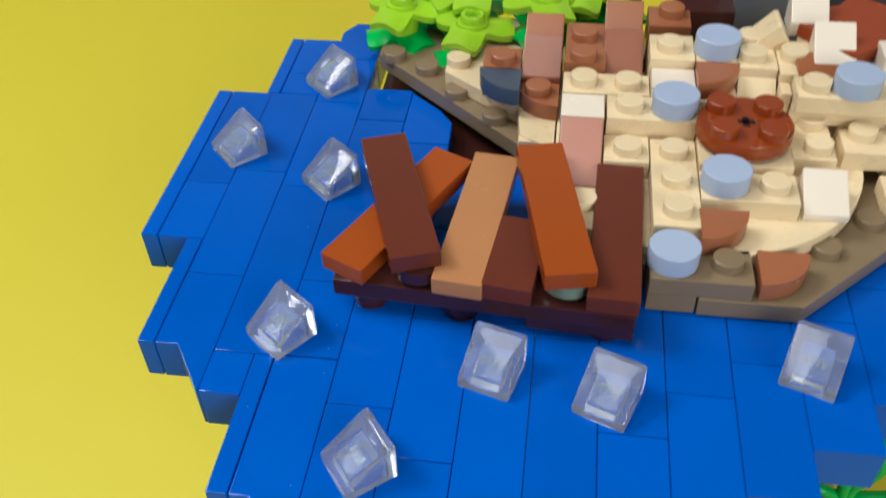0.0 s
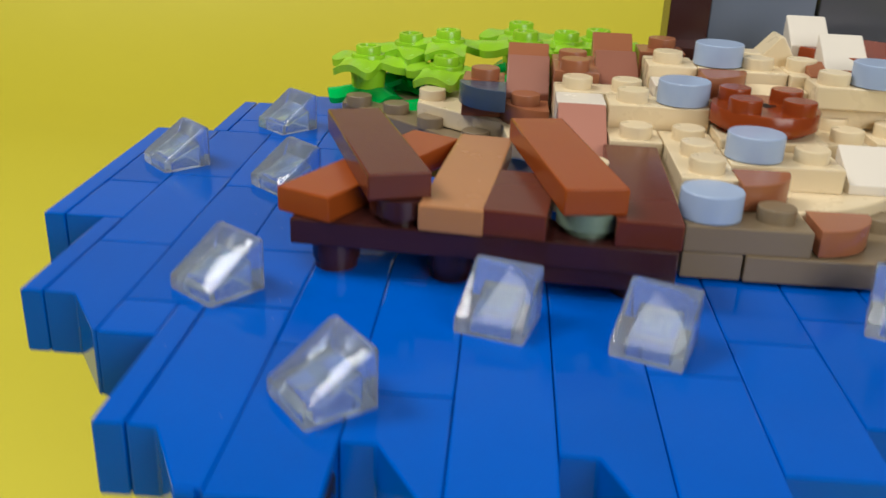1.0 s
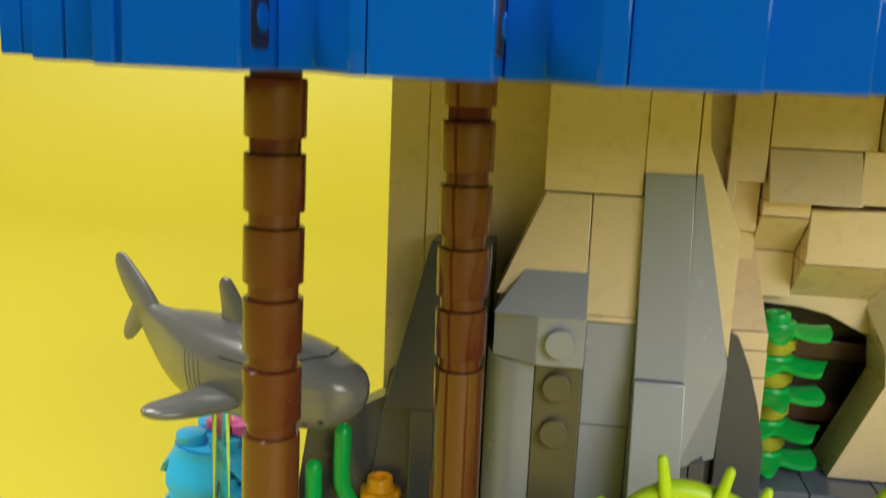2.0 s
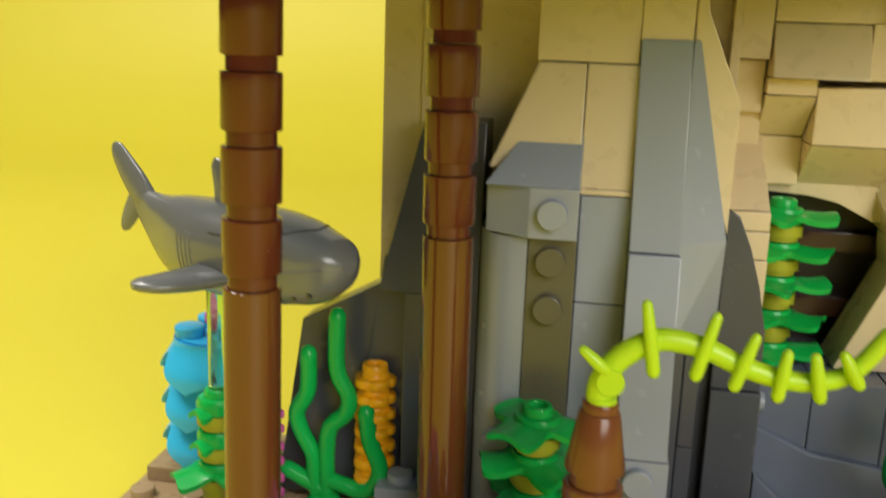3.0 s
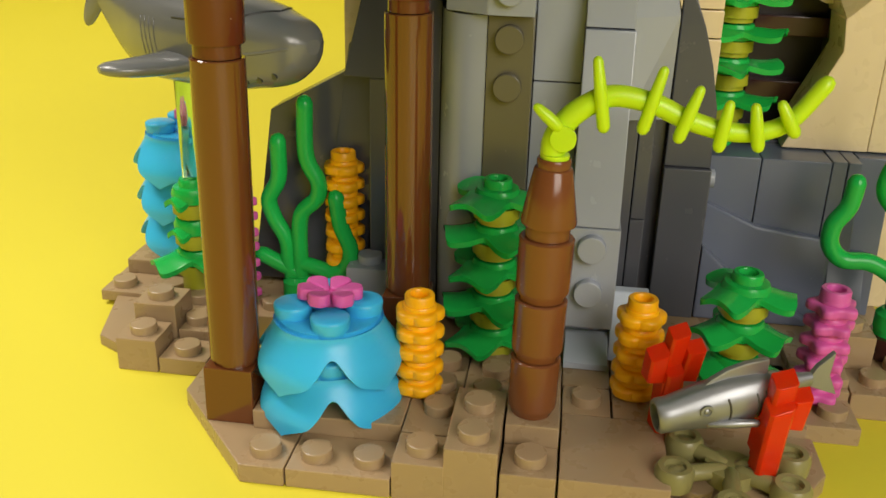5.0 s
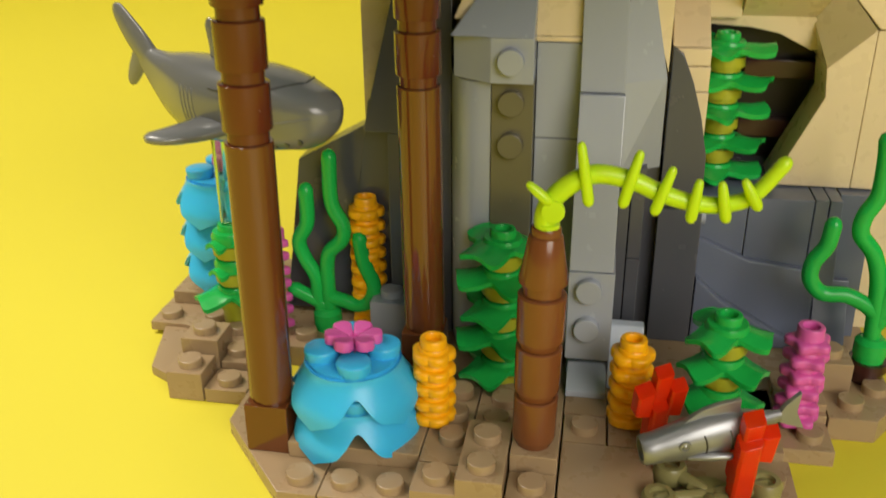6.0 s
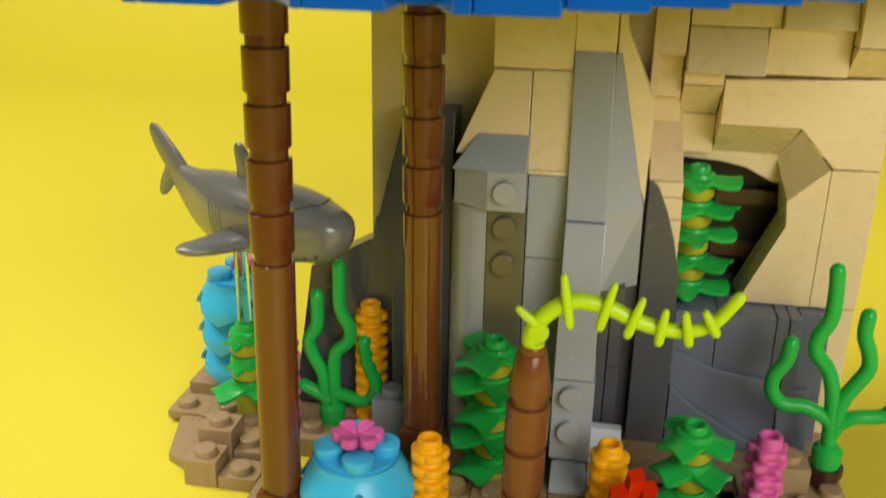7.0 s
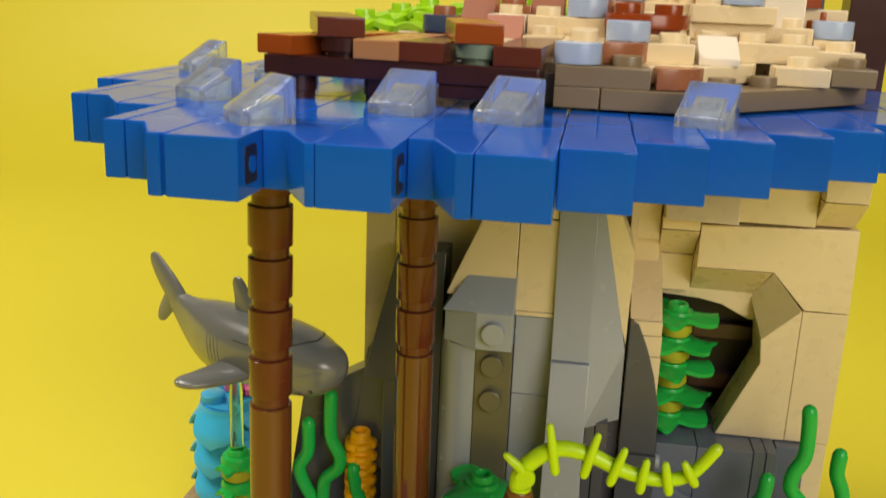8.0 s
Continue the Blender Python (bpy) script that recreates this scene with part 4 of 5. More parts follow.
for k, (bx, by) in enumerate(((12.6, 5.9), (13.0, 6.6))):
    bm = bmesh.new()
    lathe(bm, [(0, 0), (0.48, 0), (0.48, 0.4), (0, 0.4)], 28, bx, by, 15.73)
    q = ipart(bm, RUST, "round_plate", "rust orange round plate")
    add_studs(q, RUST, [(bx - IO[0], by - IO[1], 16.13 - IO[2])])

# ---- hut on the island ----
hut = thing("toy_hut", "grey toy hut wall with dark brown corner posts", "toy hut", 9.6, 9.3, 14.8)


def hpart(mat, x0, x1, y0, y1, z0, z1, name, label=""):
    bm = bmesh.new()
    box(bm, x0 - 10 + G, x1 - 10 - G, y0 - 9, y1 - 9, z0 - 14.8, z1 - 14.8)
    return part(name, bm, mat, hut, label)


hpart(DBROWN, 7.35, 8.3, 8.6, 9.6, 14.8, 22, "corner_post", "dark brown post")
hpart(plastic("blue_grey_plastic", (112, 122, 138), 0.3, 0.05), 8.35, 10.75, 8.95, 9.9, 14.8, 22, "wall_panel", "blue grey wall panel")
hpart(DGREY, 10.8, 13.6, 8.9, 9.9, 14.8, 22, "wall_panel", "dark grey wall panel")
hpart(DBROWN, 14.2, 15.4, 8.6, 9.6, 14.2, 22, "corner_post", "dark brown post")
hpart(DBROWN, 7.2, 8.6, 7.6, 8.6, 14.8, 16.6, "sill", "dark brown brick")

# ---- plants ----


LEAF_EDGE = ((0.0, 0.97), (0.15, 0.99), (0.3, 1.04), (0.38, 1.05), (0.46, 0.99), (0.56, 0.84), (0.7, 0.68), (0.85, 0.58), (1.0, 0.54))


def leaf_reach(ph):
    """How far out a leaf's edge lies, from its middle line (0) to the gap between two leaves (1)."""
    for (a, ra), (b, rb) in zip(LEAF_EDGE, LEAF_EDGE[1:]):
        if ph <= b:
            return ra + (rb - ra) * (ph - a) / (b - a)
    return LEAF_EDGE[-1][1]


def leaf_disc(bm, z, r, droop, turn=0.0, thick=0.15, curl=0.12):
    """A plate of three broad leaves, each with two corners and a hollow end, as a thin solid."""
    seg, n = 96, 8
    top, low = [], []
    for s in range(n):
        t = s / (n - 1)
        ra, rb = [], []
        for i in range(seg):
            a = 2 * math.pi * i / seg
            ph = abs(((a * 3 / (2 * math.pi) + 0.5) % 1.0) * 2 - 1)
            reach = r * leaf_reach(ph)
            d = 0.25 + (reach - 0.25) * t
            q = d / r
            h = z + 0.05 * math.sin(min(1.0, q * 1.4) * math.pi) + curl * q ** 2 * math.cos(ph * 4.2) - droop * q ** 2.2
            x, y = d * math.cos(a + turn), d * math.sin(a + turn)
            ra.append(bm.verts.new((x, y, h)))
            rb.append(bm.verts.new((x * (1 - 0.02 * t), y * (1 - 0.02 * t), h - thick * (1 - 0.15 * t))))
        top.append(ra)
        low.append(rb)
    for s in range(n - 1):
        for i in range(seg):
            j = (i + 1) % seg
            bm.faces.new((top[s][i], top[s][j], top[s + 1][j], top[s + 1][i]))
            bm.faces.new((low[s][j], low[s][i], low[s + 1][i], low[s + 1][j]))
    for i in range(seg):
        j = (i + 1) % seg
        bm.faces.new((top[-1][i], top[-1][j], low[-1][j], low[-1][i]))
        bm.faces.new((top[0][j], top[0][i], low[0][i], low[0][j]))


def hollow_stud(bm, z, r=0.3):
    lathe(bm, [(r, z - 0.05), (r, z + 0.17), (r - 0.02, z + 0.2), (r - 0.1, z + 0.2), (r - 0.12, z + 0.16), (r - 0.12, z + 0.02), (0, z + 0.02)], 24)


def leafy_plant(x, y, z, turns, label, r=1.0, droop=0.1, group="leafy sea plants", foot=0.0, first=0, small=()):
    """Round plates and leaf plates by turns, one pair for each angle given. foot: how far the lowest reaches down; first: 1 leaves out the lowest round plate; small: tiers with short leaves."""
    p = thing("leafy_plant", label, "toy plant", x, y, z, group)
    for k, turn in enumerate(turns):
        h = 0.8 * k
        if k >= first:
            bm = bmesh.new()
            lathe(bm, [(0, h - (0 if k else foot)), (0.4, h - (0 if k else foot)), (0.4, h + 0.1), (0.49, h + 0.12), (0.49, h + 0.38), (0, h + 0.4)], 24)
            part("spacer", bm, YGREEN, p, "yellow green round plate")
        bm = bmesh.new()
        lathe(bm, [(0, h + 0.4), (0.47, h + 0.4), (0.5, h + 0.62), (0.44, h + 0.76), (0, h + 0.78)], 24)
        leaf_disc(bm, h + 0.64, 0.66 if k in small else r, droop, radians(turn))
        if k == len(turns) - 1:
            hollow_stud(bm, h + 0.76)
        part("leaf_plate", bm, GREEN, p, "glossy green leaf plate", smooth=50)
    return p


def coral(x, y, z, tiers, mat, label, lobes=5, name="coral", group="", core=0.37, bump=0.085, sharp=0.42, stagger=0.0):
    """A stack of flower plates: a round core with a scalloped ring of small rounded petals."""
    p = thing(name, label, "toy coral", x, y, z, group)
    for k in range(tiers):
        h = 0.4 * k
        bm = bmesh.new()
        n = lobes * 12
        rings = []
        for r, dz, lob in [(core - 0.05, 0.0, 0), (core - 0.03, 0.02, 0), (core - 0.03, 0.07, 0), (core + 0.01, 0.085, 0.75), (core + 0.04, 0.1, 0.95), (core + 0.05, 0.13, 1), (core + 0.05, 0.24, 1), (core + 0.04, 0.275, 0.95), (core + 0.01, 0.3, 0.7), (core - 0.03, 0.31, 0), (core - 0.03, 0.37, 0), (core - 0.05, 0.4, 0)]:
            ring = []
            for i in range(n):
                a = 2 * math.pi * i / n
                w = (0.5 + 0.5 * math.cos(lobes * a)) ** sharp
                turn = 0.2 + stagger * (math.pi / lobes) * (k % 2)
                rr = r + bump * w * lob
                ring.append(bm.verts.new((rr * math.cos(a + turn), rr * math.sin(a + turn), h + dz)))
            rings.append(ring)
        for a, b in zip(rings, rings[1:]):
            for i in range(n):
                bm.faces.new((a[i], a[(i + 1) % n], b[(i + 1) % n], b[i]))
        bm.faces.new(rings[0][::-1])
        bm.faces.new(rings[-1])
        if k == tiers - 1:
            hollow_stud(bm, h + 0.4)
        part("coral_plate", bm, mat, p, smooth=50)
    return p


coral(3.59, 0.75, 0.4, 5, ORANGE, "stacked orange plastic coral stem on the sea bed", group="orange corals")
coral(7.95, 1.4, 0.4, 5, ORANGE, "stacked orange plastic coral stem beside red crystals", group="orange corals")
coral(0.95, 5.3, 0.2, 9, ORANGE, "tall stacked orange plastic coral in front of grey rock", group="orange corals")
coral(11.85, 2.5, 0.05, 6, PINK, "stacked pink plastic coral stem", lobes=5, core=0.34, bump=0.14, sharp=1.2, stagger=0.4, name="pink_coral")
coral(-1.42, 4.6, 0.2, 7, PINK, "thin pink plastic coral stem behind the post", lobes=5, core=0.22, bump=0.12, sharp=1.3, stagger=0.4, name="pink_coral")
leafy_plant(9.95, 1.85, 0.58, (-35, -32, -12), "green leafy toy plant with yellow green joints", r=0.98, droop=0.14, foot=0.38)
leafy_plant(4.86, 2.95, 0.2, (-122, -168, -118, -168, -120), "tall green leafy toy plant beside the trunk", r=1.12, droop=0.1)
leafy_plant(9.95, 7.65, 3.9, (2, -22, 8, -20, -4), "green leafy toy plant climbing in the cave mouth", r=1.2, droop=0.02, first=1)

# big azure shells


def skirt_plant(x, y, z, tiers, label, r=1.36, turn=0.0, rim=0.98, step=0.88, drop=1.2, rest=0.0):
    """Bell-shaped plates with four hanging petals, one over the other, on a green core."""
    p = thing("shell_plant", label, "toy plant", x, y, z)
    n, rows_ = 160, 28
    for k in range(tiers):
        h = step * k
        bm = bmesh.new()
        rings = []
        for s in range(rows_ + 1):
            ring = []
            for i in range(n):
                a = 2 * math.pi * i / n
                u = abs(2 * ((a * 2 / math.pi) % 1.0) - 1)
                arch = math.exp(-(u / 0.3) ** 2)
                d = min(s / rows_ * 1.04, 0.8 + 0.24 * u ** 2.5 - 0.42 * arch)
                w = min(1.0, max(0.0, d - 0.05) / 0.74)
                swell = w * w * (3 - 2 * w)
                rr = rim + (r - rim) * swell + 0.06 * max(0.0, d - 0.7) + 0.05 * math.cos(4 * a + math.pi) * d
                ring.append(bm.verts.new((rr * math.cos(a + turn), rr * math.sin(a + turn), h + 1.1 - drop * d)))
            rings.append(ring)
        for a, b in zip(rings, rings[1:]):
            for i in range(n):
                bm.faces.new((a[i], a[(i + 1) % n], b[(i + 1) % n], b[i]))
        bm.faces.new(rings[0])
        bmesh.ops.remove_doubles(bm, verts=bm.verts, dist=0.0005)
        bmesh.ops.solidify(bm, geom=list(bm.faces), thickness=0.1)
        skirt = part("shell_skirt", bm, AZURE, p, smooth=50)
        for q in range(4):
            b = turn + radians(45 + 90 * q)
            bm = bmesh.new()
            lathe(bm, [(0, -0.5), (0.3, -0.5), (0.36, -0.05), (0.385, 0.15), (0.375, 0.2), (0.35, 0.22), (0, 0.22)], 28, rim * 0.7 * math.cos(b), rim * 0.7 * math.sin(b), h + 1.14)
            part("stud", bm, AZURE, skirt)
        bm = bmesh.new()
        lathe(bm, [(0, h - (rest if k == 0 else 0)), (0.48, h - (rest if k == 0 else 0)), (0.48, h + 1.0), (0, h + 1.0)], 24)
        part("core", bm, GREEN, p)
    return step * (tiers - 1) + 1.15


top = skirt_plant(1.84, 0.4, 0.22, 2, "azure blue shell-shaped toy plant with hanging petals", turn=-0.49)
far_top = skirt_plant(-3.65, 7.0, 0.7, 3, "azure blue shell-shaped toy plant at the far edge", turn=-0.2, step=1.0, rest=0.3)


def flower(x, y, z, label, turn=0.3):
    """Six blunt petals round a low hub, with a gap between each two."""
    p = thing("toy_flower", label, "flower", x, y, z)
    p.rotation_euler = (radians(-4), radians(3), turn)
    for k in range(6):
        bm = bmesh.new()
        prism(bm, [(0.1, -0.06), (0.42, -0.215), (0.56, -0.2), (0.64, -0.1), (0.64, 0.1), (0.56, 0.2), (0.42, 0.215), (0.1, 0.06)], 0.02, 0.27, 0.05)
        for v in bm.verts:
            if v.co.z > 0.15:
                v.co.z -= 0.1 * max(0.0, 1 - v.co.x / 0.45)
        part("petal", bm, PINK, p, "", Matrix.Rotation(k * math.pi / 3, 4, "Z"), smooth=50)
    bm = bmesh.new()
    lathe(bm, [(0, -0.12), (0.2, -0.12), (0.2, 0.08), (0.16, 0.12), (0, 0.12)], 20)
    part("hub", bm, PINK, p)
    return p


flower(1.84, 0.5, 0.22 + top + 0.2, "pink plastic flower on top of the azure shell")
flower(-3.3, 7.0, 0.7 + far_top + 0.2, "small red pink plastic flower on the far shell")

# seaweed


def seaweed(x, y, z, label, branches, turn=0):
    p = thing("seaweed", label, "toy plant", x, y, z)
    p.rotation_euler = (0, 0, radians(turn))
    bm = bmesh.new()
    lathe(bm, [(0, 0), (0.36, 0), (0.36, 0.12), (0.39, 0.14), (0.39, 0.5), (0.27, 0.62), (0, 0.62)], 24)
    part("foot", bm, GREEN, p)
    for keys in branches:
        bm = bmesh.new()
        tube(bm, curve_points([(a, 0, b) for a, b in keys], 7), 0.2, 14)
        part("frond", bm, GREEN, p, smooth=70)
    return p


seaweed(-0.15, 4.9, 0.2, "green plastic seaweed with wavy upright fronds", [
    [(0.02, 0.2), (0.07, 0.75), (0.07, 1.75), (0.16, 2.3), (0.52, 2.68), (0.58, 3.1), (0.3, 3.75), (0.3, 5.0)],
    [(-0.12, 0.4), (-0.22, 1.0), (-0.26, 1.55), (-0.54, 2.1), (-0.66, 2.6), (-0.4, 3.15), (-0.38, 4.05)],
    [(0.1, 0.95), (0.5, 0.86), (0.85, 0.76), (1.2, 0.9), (1.34, 1.4), (1.1, 2.05), (1.0, 2.75)],
    [(-0.05, 0.7), (-0.4, 0.88), (-0.9, 1.12)],
])
seaweed(13.8, 4.5, 0.78, "green plastic seaweed on a dark brown stand", [
    [(0.0, 0.3), (-0.07, 1.45), (-0.16, 2.25), (-0.37, 2.85), (-0.72, 3.3), (-0.72, 3.75), (-0.5, 4.3), (-0.5, 5.1), (-0.55, 5.6)],
    [(-0.1, 1.3), (-0.35, 1.5), (-0.8, 1.7), (-1.35, 1.72), (-1.66, 2.05), (-1.67, 2.5), (-1.43, 2.95), (-1.36, 3.5)],
    [(0.06, 1.0), (0.12, 1.9), (0.38, 2.45), (0.62, 2.95), (0.57, 3.4), (0.38, 3.9), (0.38, 4.45)],
    [(0.08, 1.2), (0.5, 1.5), (1.2, 1.64), (1.5, 2.0)],
])
bm = bmesh.new()
lathe(bm, [(0, 0), (0.4, 0), (0.4, 0.3), (0.48, 0.32), (0.48, 0.55), (0, 0.55)], 26)
ob = solo("seaweed_stand", bm, DBROWN, "dark brown round brick under the seaweed", "toy brick")
ob.location = (13.8 * U, 4.5 * U, 0.22 * U)

# trunk with a spiny lime stem
trunk = thing("tree_stump", "short brown toy trunk of round bricks", "toy trunk", 5.93, -0.2, 0.8)
trunk.rotation_euler = (0, radians(1.1), 0)
for k in range(3):
    bm = bmesh.new()
    z, r = 1.2 * k, 0.465 + 0.015 * k
    lathe(bm, [(0, z + 0.005), (r - 0.08, z + 0.005), (r - 0.06, z + 0.08), (r - 0.01, z + 0.16), (r, z + 0.22), (r, z + 1.16), (r - 0.03, z + 1.19), (0, z + 1.19)], 36)
    part("round_brick", bm, STUMP, trunk)
bm = bmesh.new()
lathe(bm, [(0, 3.6), (0.4, 3.6), (0.4, 3.82), (0.49, 3.85), (0.5, 3.9), (0.335, 4.84), (0.32, 4.86), (0.29, 4.87), (0.3, 5.0), (0.28, 5.03), (0, 5.03)], 36)
part("cone", bm, STUMP, trunk)
stem = thing("spiny_stem", "lime green spiny plastic stem on the brown trunk", "toy plant", 6.03, -0.2, 5.6)
keys = [(-0.02, 0.05), (-0.03, 0.51), (0.16, 0.89), (0.51, 1.19), (0.92, 1.35), (1.55, 1.25), (2.08, 1.03), (2.71, 0.87), (3.26, 0.88), (3.73, 1.1), (4.18, 1.72)]
bm = bmesh.new()
tube(bm, curve_points([(a, 0, b) for a, b in keys], 6), [0.22 - 0.08 * min(1, k / 60) for k in range(61)], 14)
part("stalk", bm, LIME, stem, smooth=70)
bm = bmesh.new()
lathe(bm, [(0, 0.0), (0.24, 0.0), (0.25, 0.05), (0.25, 0.3), (0, 0.35)], 22)
part("socket", bm, LIME, stem)
bm = bmesh.new()
lathe(bm, [(0, 0), (0.22, 0.0), (0.22, 0.1), (0, 0.11)], 22, 0, 0, 0, Matrix.Translation((0.12, -0.14, 0.62)) @ Matrix.Rotation(radians(90), 4, "X"))
part("joint", bm, LIME, stem, smooth=50)
for (ax, az), (bx, bz) in [((-0.33, 1.12), (0.0, 0.84)), ((0.58, 1.94), (0.76, 0.87)), ((1.63, 1.83), (1.4, 0.88)), ((2.23, 1.55), (1.99, 0.77)), ((2.72, 1.34), (2.64, 0.66)), ((3.13, 1.32), (3.25, 0.7)), ((3.53, 1.39), (3.77, 0.97))]:
    bm = bmesh.new()
    tube(bm, [(ax, -0.2, az), ((ax + bx) / 2, -0.2, (az + bz) / 2), (bx, -0.2, bz)], [0.085, 0.11, 0.11], 10)
    part("spine", bm, LIME, stem, smooth=70)

# ---- toy shark on a clear rod ----


SHARK_BODY = (  # along the body: place, half height up, half height down, half width, middle height
    (-3.25, 0.14, 0.4, 0.08, 0.82), (-2.8, 0.24, 0.76, 0.15, 0.56), (-2.2, 0.42, 1.06, 0.32, 0.3), (-1.4, 0.66, 1.16, 0.62, 0.12), (-0.6, 0.74, 1.12, 0.86, 0.05), (0.3, 0.76, 1.08, 0.96, 0.02),
    (1.1, 0.73, 1.06, 0.95, 0.02), (1.8, 0.58, 1.0, 0.85, 0.06), (2.4, 0.44, 0.84, 0.68, 0.02), (2.74, 0.36, 0.6, 0.52, 0.0), (2.92, 0.24, 0.4, 0.36, -0.03), (3.0, 0.1, 0.16, 0.18, -0.05))


def body_at(s):
    """The body's section at a place along it, smooth between the rows."""
    q = SHARK_BODY
    i = max(k for k in range(len(q) - 1) if q[k][0] <= s + 1e-9)
    a, b = q[i], q[i + 1]
    t = (s - a[0]) / (b[0] - a[0])
    out = []
    for c in range(1, 5):
        lo = (b[c] - q[i - 1][c]) / (b[0] - q[i - 1][0]) if i else (b[c] - a[c]) / (b[0] - a[0])
        hi = (q[i + 2][c] - a[c]) / (q[i + 2][0] - a[0]) if i + 2 < len(q) else (b[c] - a[c]) / (b[0] - a[0])
        w = b[0] - a[0]
        out.append((2 * t ** 3 - 3 * t * t + 1) * a[c] + (t ** 3 - 2 * t * t + t) * w * lo + (3 * t * t - 2 * t ** 3) * b[c] + (t ** 3 - t * t) * w * hi)
    return [max(0.02, v) for v in out[:3]] + [out[3]]


def skin(s, up, sy=-1, proud=0.0):
    """A point on the skin: along the body, and how far round from the flank to the back."""
    u, d, w, c = body_at(s)
    y, z = math.cos(up), math.sin(up)
    return (s, sy * (w + proud) * y ** 0.85, c + ((u if z > 0 else d) + proud) * math.copysign(abs(z) ** 0.9, z))


def blade(keys, n=20):
    """A fin: sections from root to tip, each with its middle (x, y, z), half chord along x and half thickness along y or z."""
    bm = bmesh.new()
    k = [Vector((*p, c, h)) for p, c, h in keys]
    fine = []
    for i in range(len(k) - 1):
        p0, p1, p2, p3 = k[max(i - 1, 0)], k[i], k[i + 1], k[min(i + 2, len(k) - 1)]
        for m in range(6):
            t = m / 6
            fine.append(0.5 * (2 * p1 + (p2 - p0) * t + (2 * p0 - 5 * p1 + 4 * p2 - p3) * t * t + (3 * p1 - p0 - 3 * p2 + p3) * t ** 3))
    fine.append(k[-1])
    rings = []
    for i, f in enumerate(fine):
        d = Vector(fine[min(i + 1, len(fine) - 1)][:3]) - Vector(fine[max(i - 1, 0)][:3])
        thin = Vector((0, 1, 0)) if abs(d.y) < 0.6 * d.length else Vector((0, 0, 1))
        along = thin.cross(d).normalized()
        mid = Vector(f[:3])
        rings.append([bm.verts.new(mid + along * f[3] * math.cos(2 * math.pi * j / n) + thin * f[4] * math.sin(2 * math.pi * j / n)) for j in range(n)])
    for a, b in zip(rings, rings[1:]):
        for j in range(n):
            bm.faces.new((a[j], a[(j + 1) % n], b[(j + 1) % n], b[j]))
    bm.faces.new(rings[0][::-1])
    bm.faces.new(rings[-1])
    return bm


SHARKDARK = plastic("shark_dark_plastic", (52, 54, 56), 0.4, 0.05)
shark = thing("toy_shark", "grey plastic toy shark on a clear rod over the bed", "toy shark")
shark.matrix_world = pose(-2.05 * U, 4.45 * U, 6.85 * U, 0, -2, -27) @ Matrix.Scale(1.13, 4)
bm = bmesh.new()
rings = []
for i in range(65):
    s = -3.25 + 6.25 * i / 64
    rings.append([bm.verts.new(skin(s, radians(-90 + 180 * k / 20), 1)) for k in range(21)] + [bm.verts.new(skin(s, radians(90 - 180 * k / 20), -1)) for k in range(1, 20)])
for a, b in zip(rings, rings[1:]):
    for k in range(40):
        bm.faces.new((a[k], a[(k + 1) % 40], b[(k + 1) % 40], b[k]))
bm.faces.new(rings[0][::-1])
bm.faces.new(rings[-1])
part("body", bm, SHARKGREY, shark, smooth=60)
part("tail_fin", blade([((-2.4, 0, 0.3), 0.16, 0.16), ((-2.75, 0, 0.56), 0.28, 0.16), ((-3.08, 0, 0.84), 0.35, 0.14), ((-3.38, 0, 1.14), 0.32, 0.12), ((-3.62, 0, 1.42), 0.26, 0.1), ((-3.76, 0, 1.6), 0.19, 0.07), ((-3.82, 0, 1.68), 0.07, 0.04)]), SHARKGREY, shark, smooth=60)
part("lower_tail_fin", blade([((-3.0, 0, 0.72), 0.3, 0.1), ((-3.22, 0, 0.42), 0.26, 0.09), ((-3.46, 0, 0.12), 0.22, 0.08), ((-3.62, 0, -0.1), 0.15, 0.06), ((-3.66, 0, -0.2), 0.05, 0.03)]), SHARKGREY, shark, smooth=60)
part("dorsal_fin", blade([((-0.15, 0, 0.7), 0.46, 0.14), ((-0.24, 0, 1.0), 0.33, 0.13), ((-0.36, 0, 1.3), 0.24, 0.11), ((-0.45, 0, 1.5), 0.18, 0.08), ((-0.49, 0, 1.6), 0.06, 0.04)]), SHARKGREY, shark, smooth=60)
